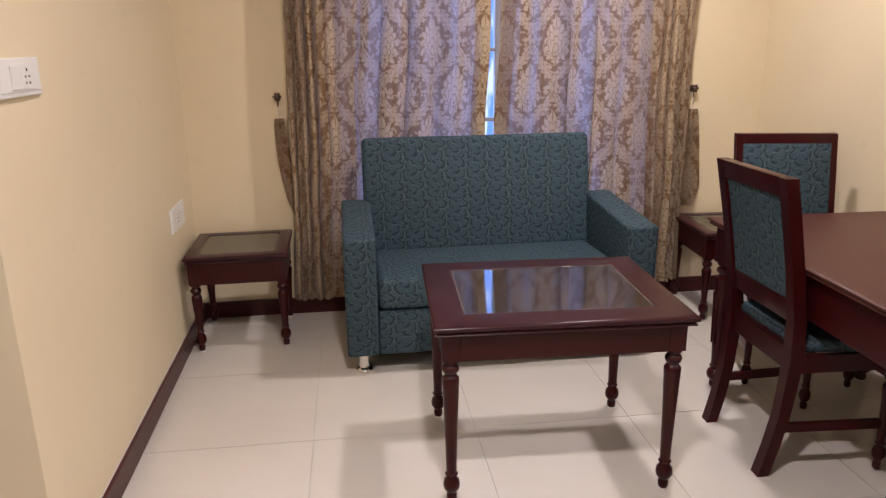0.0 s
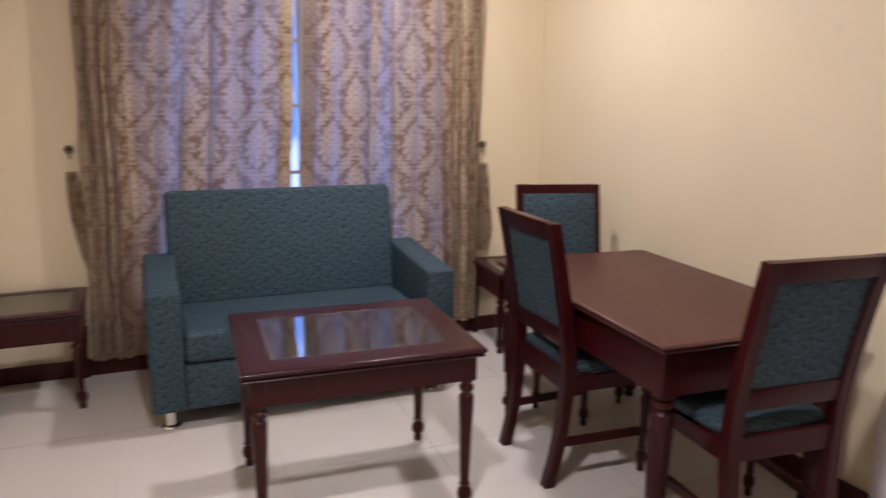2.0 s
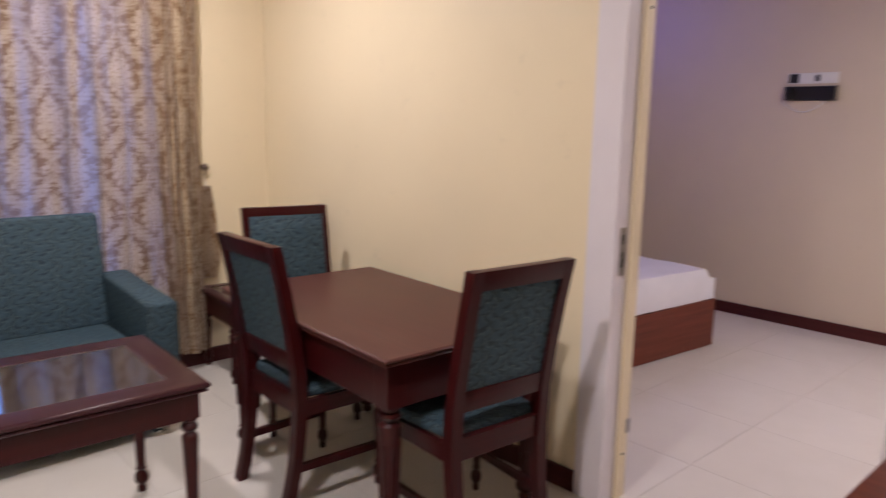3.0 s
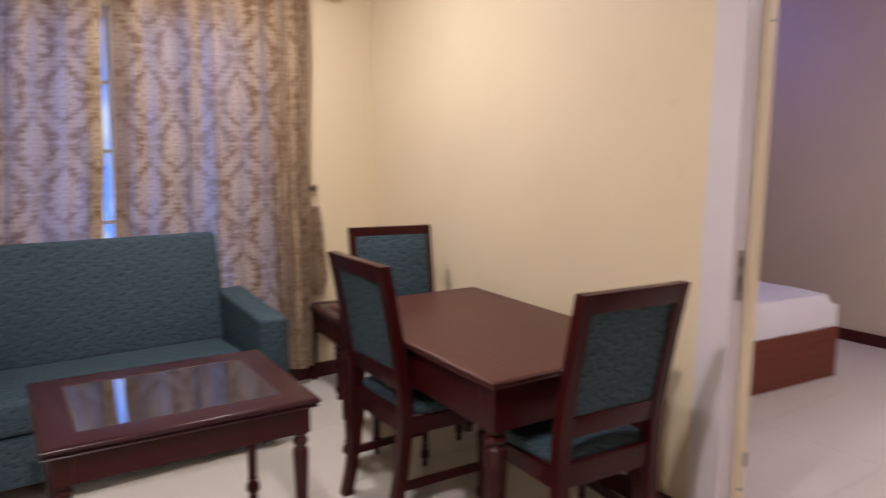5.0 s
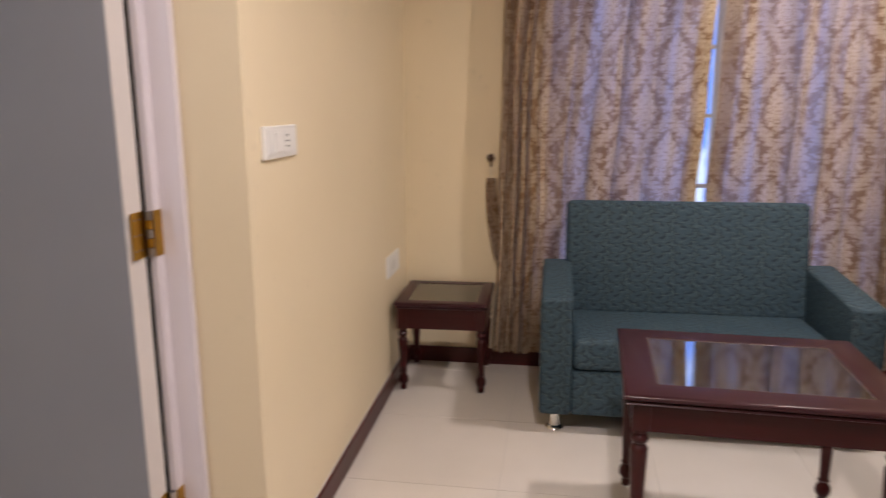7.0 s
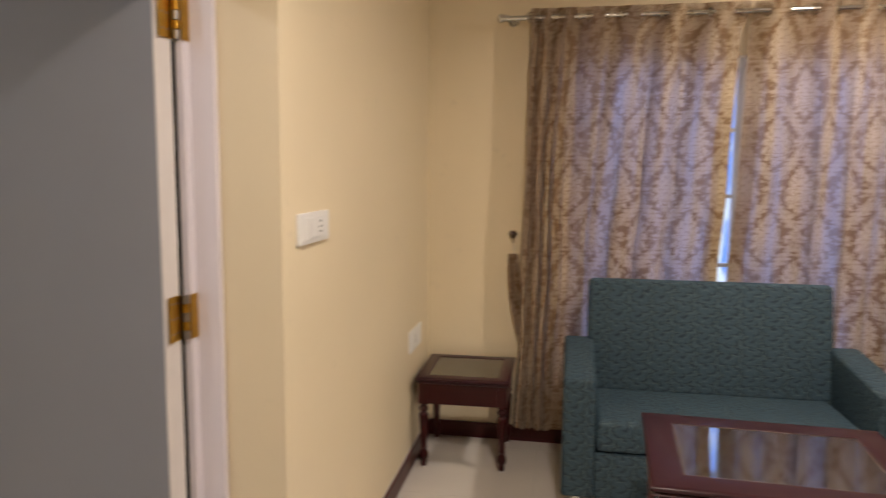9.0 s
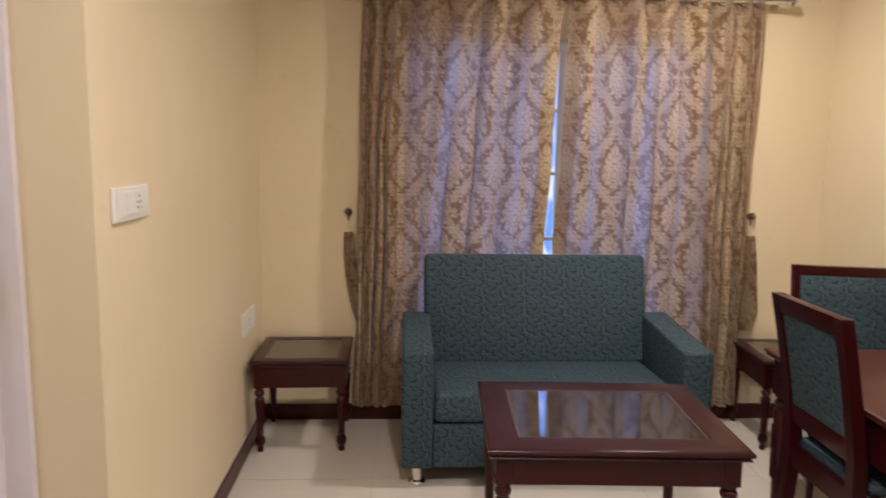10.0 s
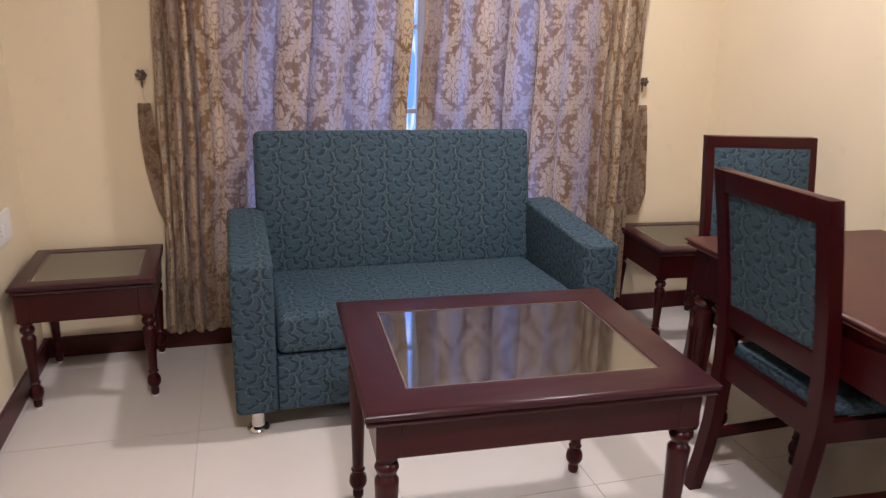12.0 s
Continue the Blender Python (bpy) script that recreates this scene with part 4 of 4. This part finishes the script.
# ---- dining chairs: front towards +y of their own ----
def chair(m, label):
    c = thing("dining_chair", label, "chair", m, "chairs round the dining table")
    rake = [(0.0, -0.210), (0.10, -0.186), (0.22, -0.165), (0.42, -0.150), (0.55, -0.158), (0.70, -0.182), (0.85, -0.211), (0.997, -0.242)]
    half = [(0.0, 0.178), (0.42, 0.188), (1.1, 0.190)]

    def hx(z):
        return lerp_rows(half, z)

    def yy(z):
        for (z0, a), (z1, b) in zip(rake, rake[1:]):
            if z <= z1:
                return a + (b - a) * (z - z0) / (z1 - z0)
        return rake[-1][1]

    for s in (-1, 1):
        rows = [((s * hx(z), y, z), 0.021, 0.020 + 0.004 * math.exp(-((z - 0.43) / 0.12) ** 2)) for z, y in rake]
        part("back_post", sweep(bmesh.new(), rows), MAHOGANY, c, "", 30)
        part("front_leg", turned_leg(s * 0.205, 0.185, 0.37, 0.021, 18), MAHOGANY, c, "", 35)
        part("leg_block", B(s * 0.205 - 0.021, s * 0.205 + 0.021, 0.164, 0.206, 0.37, 0.435, bev=0.002), MAHOGANY, c)
        bm = bmesh.new()
        a, b = Vector((s * 0.188, -0.155, 0.20)), Vector((s * 0.203, 0.172, 0.20))
        prism(bm, [(a.x - 0.010, a.y), (a.x + 0.010, a.y), (b.x + 0.010, b.y), (b.x - 0.010, b.y)], 0.158, 0.186)
        part("stretcher", bm, MAHOGANY, c)
        bm = prism(bmesh.new(), [(s * 0.197 - 0.011, -0.132), (s * 0.197 + 0.011, -0.132), (s * 0.208 + 0.011, 0.165), (s * 0.208 - 0.011, 0.165)], 0.372, 0.43)
        part("side_rail", bm, MAHOGANY, c)
    part("front_rail", B(-0.184, 0.184, 0.175, 0.197, 0.372, 0.43, bev=0.002), MAHOGANY, c)
    part("rear_rail", B(-0.176, 0.176, -0.164, -0.138, 0.372, 0.448, bev=0.002), MAHOGANY, c)

    def rail(name, z0, z1, deep, w):
        bm = bmesh.new()
        lo = [bm.verts.new((x, yy(z0) + d, z0)) for x, d in ((-w, -deep), (w, -deep), (w, deep), (-w, deep))]
        hi = [bm.verts.new((x, yy(z1) + d, z1)) for x, d in ((-w, -deep), (w, -deep), (w, deep), (-w, deep))]
        fs = [bm.faces.new(lo[::-1]), bm.faces.new(hi)]
        for i in range(4):
            fs.append(bm.faces.new((lo[i], lo[(i + 1) % 4], hi[(i + 1) % 4], hi[i])))
        bmesh.ops.bevel(bm, geom=list({e for f in fs for e in f.edges}), offset=0.003, segments=2, profile=0.6, affect="EDGES")
        return part(name, bm, MAHOGANY, c, "", 40)

    rail("top_rail", 0.935, 0.997, 0.019, 0.212)
    rail("lower_rail", 0.535, 0.605, 0.015, 0.168)
    # upholstered back panel, padded towards the sitter
    bm = bmesh.new()
    n, k = 10, 8
    faces = []
    sides = []
    for face in (1, -1):
        g = []
        for j in range(n + 1):
            # the front pad laps over the posts and the top rail
            top, wide = (0.956, 0.183) if face > 0 else (0.937, 0.1695)
            z = 0.603 + (top - 0.603) * j / n
            row = []
            for i in range(k + 1):
                x = -wide + 2 * wide * i / k
                puff = (1 - (2 * i / k - 1) ** 6) * (1 - (2 * j / n - 1) ** 6)
                y = yy(z) + (0.0215 + 0.013 * puff if face > 0 else -0.008 - 0.004 * puff)
                row.append(bm.verts.new((x, y, z)))
            g.append(row)
        sides.append(g)
        for j in range(n):
            for i in range(k):
                vs = (g[j][i], g[j][i + 1], g[j + 1][i + 1], g[j + 1][i])
                bm.faces.new(vs[::-1] if face > 0 else vs)
    f, b = sides
    for j in range(n):
        bm.faces.new((f[j][0], f[j + 1][0], b[j + 1][0], b[j][0]))
        bm.faces.new((f[j][k], b[j][k], b[j + 1][k], f[j + 1][k]))
    for i in range(k):
        bm.faces.new((f[0][i], b[0][i], b[0][i + 1], f[0][i + 1]))
        bm.faces.new((f[n][i], f[n][i + 1], b[n][i + 1], b[n][i]))
    part("backrest", bm, FABRIC, c, "teal patterned back panel", 60)
    bm = bmesh.new()
    vs = [(-0.188, -0.1375), (0.188, -0.1375), (0.225, 0.215), (-0.225, 0.215)]
    prism(bm, vs, 0.4305, 0.475)
    bmesh.ops.bevel(bm, geom=list(bm.edges), offset=0.016, segments=4, profile=0.5, affect="EDGES")
    part("seat", bm, FABRIC, c, "teal patterned padded seat", 50)
    return c


first = chair(pose(2.302, 3.546, 0, 0, 0, -91.0), "mahogany chair in teal fabric drawn up beside the dining table")
copy_thing(first, pose(2.620, 4.115, 0, 0, 0, 167.5))["label"] = "mahogany chair in teal fabric between dining table and window"
copy_thing(first, pose(2.520, 2.882, 0, 0, 0, -5))["label"] = "mahogany chair in teal fabric between dining table and doorway"


# ---- electrical plates ----
def wall_plate(name, label, m, w, h, items):
    """Plate in its own xz plane, facing -y."""
    t = thing(name, label, "switch", m)
    part("plate", B(-w / 2, w / 2, -0.011, 0, -h / 2, h / 2, bev=0.004), PLASTIC, t)
    part("inner_plate", B(-w / 2 + 0.016, w / 2 - 0.016, -0.0135, -0.0111, -h / 2 + 0.012, h / 2 - 0.012, bev=0.001), PLASTIC, t)
    for kind, x in items:
        if kind == "rocker":
            part("rocker", B(x - 0.022, x + 0.022, -0.0175, -0.0136, -0.028, 0.028, bev=0.002), PLASTIC, t)
        else:
            s = part("socket", B(x - 0.024, x + 0.024, -0.0155, -0.0136, -0.029, 0.029, bev=0.0015), PLASTIC, t)
            bm = bmesh.new()
            for dx, dz, r in ((0, 0.017, 0.0042), (-0.011, 0.001, 0.0032), (0.011, 0.001, 0.0032), (-0.011, -0.014, 0.0032), (0.011, -0.014, 0.0032)):
                rod(bm, (x + dx, -0.0163, dz), (x + dx, -0.0154, dz), r, 10)
            part("pin_hole", bm, DARKGAP, s)
    return t


wall_plate("switch_plate", "white plastic switch plate with a socket on the cream wall", pose(left_x(3.327) + 0.0005, 3.327, 1.319, 0, 0, 90.8), 0.252, 0.092, [("rocker", -0.035), ("socket", 0.035)])
wall_plate("socket_plate", "white plastic socket plate above the side table", pose(left_x(4.77) + 0.0005, 4.77, 0.640, 0, 0, 90.8), 0.262, 0.108, [("socket", -0.03), ("rocker", 0.035)])

# ---- bedroom ----
bed = thing("bed", "low laminate bed with a white sheeted mattress", "bed", pose(5.290, 3.375, 0, 0, 0, -5.5))
part("side_panel", B(-1.98, 0, 0, 0.025, 0.004, 0.315, bev=0.003), BEDWOOD, bed, "red-brown laminate side panel")
part("end_panel", B(-0.025, -0.0005, 0.0255, 1.40, 0.004, 0.315, bev=0.003), BEDWOOD, bed)
part("base", B(-1.98, -0.026, 0.026, 1.40, 0.03, 0.312), BEDWOOD, bed)
part("hand_slot", B(-0.92, -0.84, -0.003, -0.0005, 0.215, 0.24), DARKGAP, bed)
bm = bmesh.new()
bmesh.ops.create_grid(bm, x_segments=40, y_segments=30, size=1.0)
for v in bm.verts:
    u, w = (v.co.x + 1) / 2, (v.co.y + 1) / 2
    e = min(u, 1 - u) * 1.95
    f = min(w, 1 - w) * 1.36
    drop = max(0.0, 1 - min(e, f) / 0.05) ** 2 * 0.06
    v.co = Vector((-1.955 + 1.95 * u, 0.012 + 1.37 * w, 0.512 - drop + 0.010 * noise.noise(Vector((u * 9, w * 7, 0)))))
rim = [e for e in bm.edges if e.is_boundary]
ext = bmesh.ops.extrude_edge_only(bm, edges=rim)
for v in (g for g in ext["geom"] if isinstance(g, bmesh.types.BMVert)):
    v.co.z = 0.318 + 0.012 * noise.noise(Vector((v.co.x * 6, v.co.y * 6, 3)))
rim = [e for e in bm.edges if e.is_boundary]
bmesh.ops.contextual_create(bm, geom=rim)
bmesh.ops.recalc_face_normals(bm, faces=list(bm.faces))
part("mattress", bm, LINEN, bed, "mattress under a rumpled white sheet", 50)

tv = thing("wall_socket_panel", "white switch and socket panel on the bedroom wall", "switch", pose(6.20, 3.25, 1.772, 0, 0, -90))
part("plate", B(-0.165, 0.165, -0.012, 0, -0.037, 0.037, bev=0.003), PLASTIC, tv)
part("blank_module", B(-0.158, -0.095, -0.015, -0.0121, -0.031, 0.031, bev=0.002), BLACK, tv, "black blank module")
part("black_module", B(0.015, 0.045, -0.015, -0.0121, -0.022, 0.022, bev=0.002), BLACK, tv)
for x in (-0.04, 0.085):
    part("socket", B(x - 0.026, x + 0.026, -0.0145, -0.0121, -0.026, 0.026, bev=0.001), PLASTIC, tv)
brk = thing("tv_bracket", "black metal bracket with trailing cable below the socket panel", "bracket", pose(6.20, 3.25, 1.668, 0, 0, -90))
part("rail", B(-0.165, 0.165, -0.010, 0, -0.05, 0.05, bev=0.003), BLACK, brk)
for x in (-0.15, 0.15):
    part("arm", B(x - 0.018, x + 0.018, -0.055, -0.0105, -0.045, 0.048, bev=0.004), BLACK, brk)
bm = bmesh.new()
pts = [(-0.20 + 0.3 * i / 10, -0.008, -0.052 - 0.075 * math.sin(math.pi * i / 10)) for i in range(11)]
for a, b in zip(pts, pts[1:]):
    rod(bm, a, b, 0.004, 8)
part("cable", bm, PLASTIC, brk, "thin hanging cable", 60)

# ---- low cabinet beside the bedroom doorway ----
cab = thing("cabinet", "low red-brown wooden cabinet beside the doorway", "cabinet", pose(2.57, 0.30, 0))
part("top", B(0, 0.455, 0, 1.425, 0.572, 0.600, bev=0.004), BEDWOOD, cab, "glossy red-brown top")
part("body", B(0.02, 0.45, 0.015, 1.41, 0.05, 0.5715), MAHOGANY, cab)
part("plinth", B(0.04, 0.44, 0.03, 1.395, 0, 0.0495), MAHOGANY, cab)
for i in range(3):
    d = part("door", B(0.002, 0.0195, 0.02 + i * 0.466, 0.475 + i * 0.466, 0.06, 0.56, bev=0.003), BEDWOOD, cab)
    part("handle", B(-0.018, 0.0015, 0.42 + i * 0.466, 0.435 + i * 0.466, 0.28, 0.38, bev=0.004), STEEL, d)

# ---- floor ----
floor = structure("floor", B(-2.5, 6.4, -1.0, 5.34, -0.15, -0.0025), GROUT, "glossy cream vitrified tile floor", "floor")
TS, JOINT = 0.598, 0.0022
X0, Y0 = 0.606 - 6 * TS, 3.801 - 9 * TS
tile_sizes = {}
for i in range(1, 16):
    for j in range(1, 12):
        x, y = X0 + i * TS, Y0 + j * TS
        # the outer rows are cut under the walls
        size = (round(min(TS, 6.38 - x), 3), round(min(TS, 5.30 - y), 3))
        if min(size) < 0.05:
            continue
        if size not in tile_sizes:
            tile_sizes[size] = finish_mesh("tile", B(JOINT / 2, size[0] - JOINT / 2, JOINT / 2, size[1] - JOINT / 2, -0.002, 0.0), TILE)
        t = new("tile", tile_sizes[size])
        t.location = (x, y, 0)
        t.parent = floor
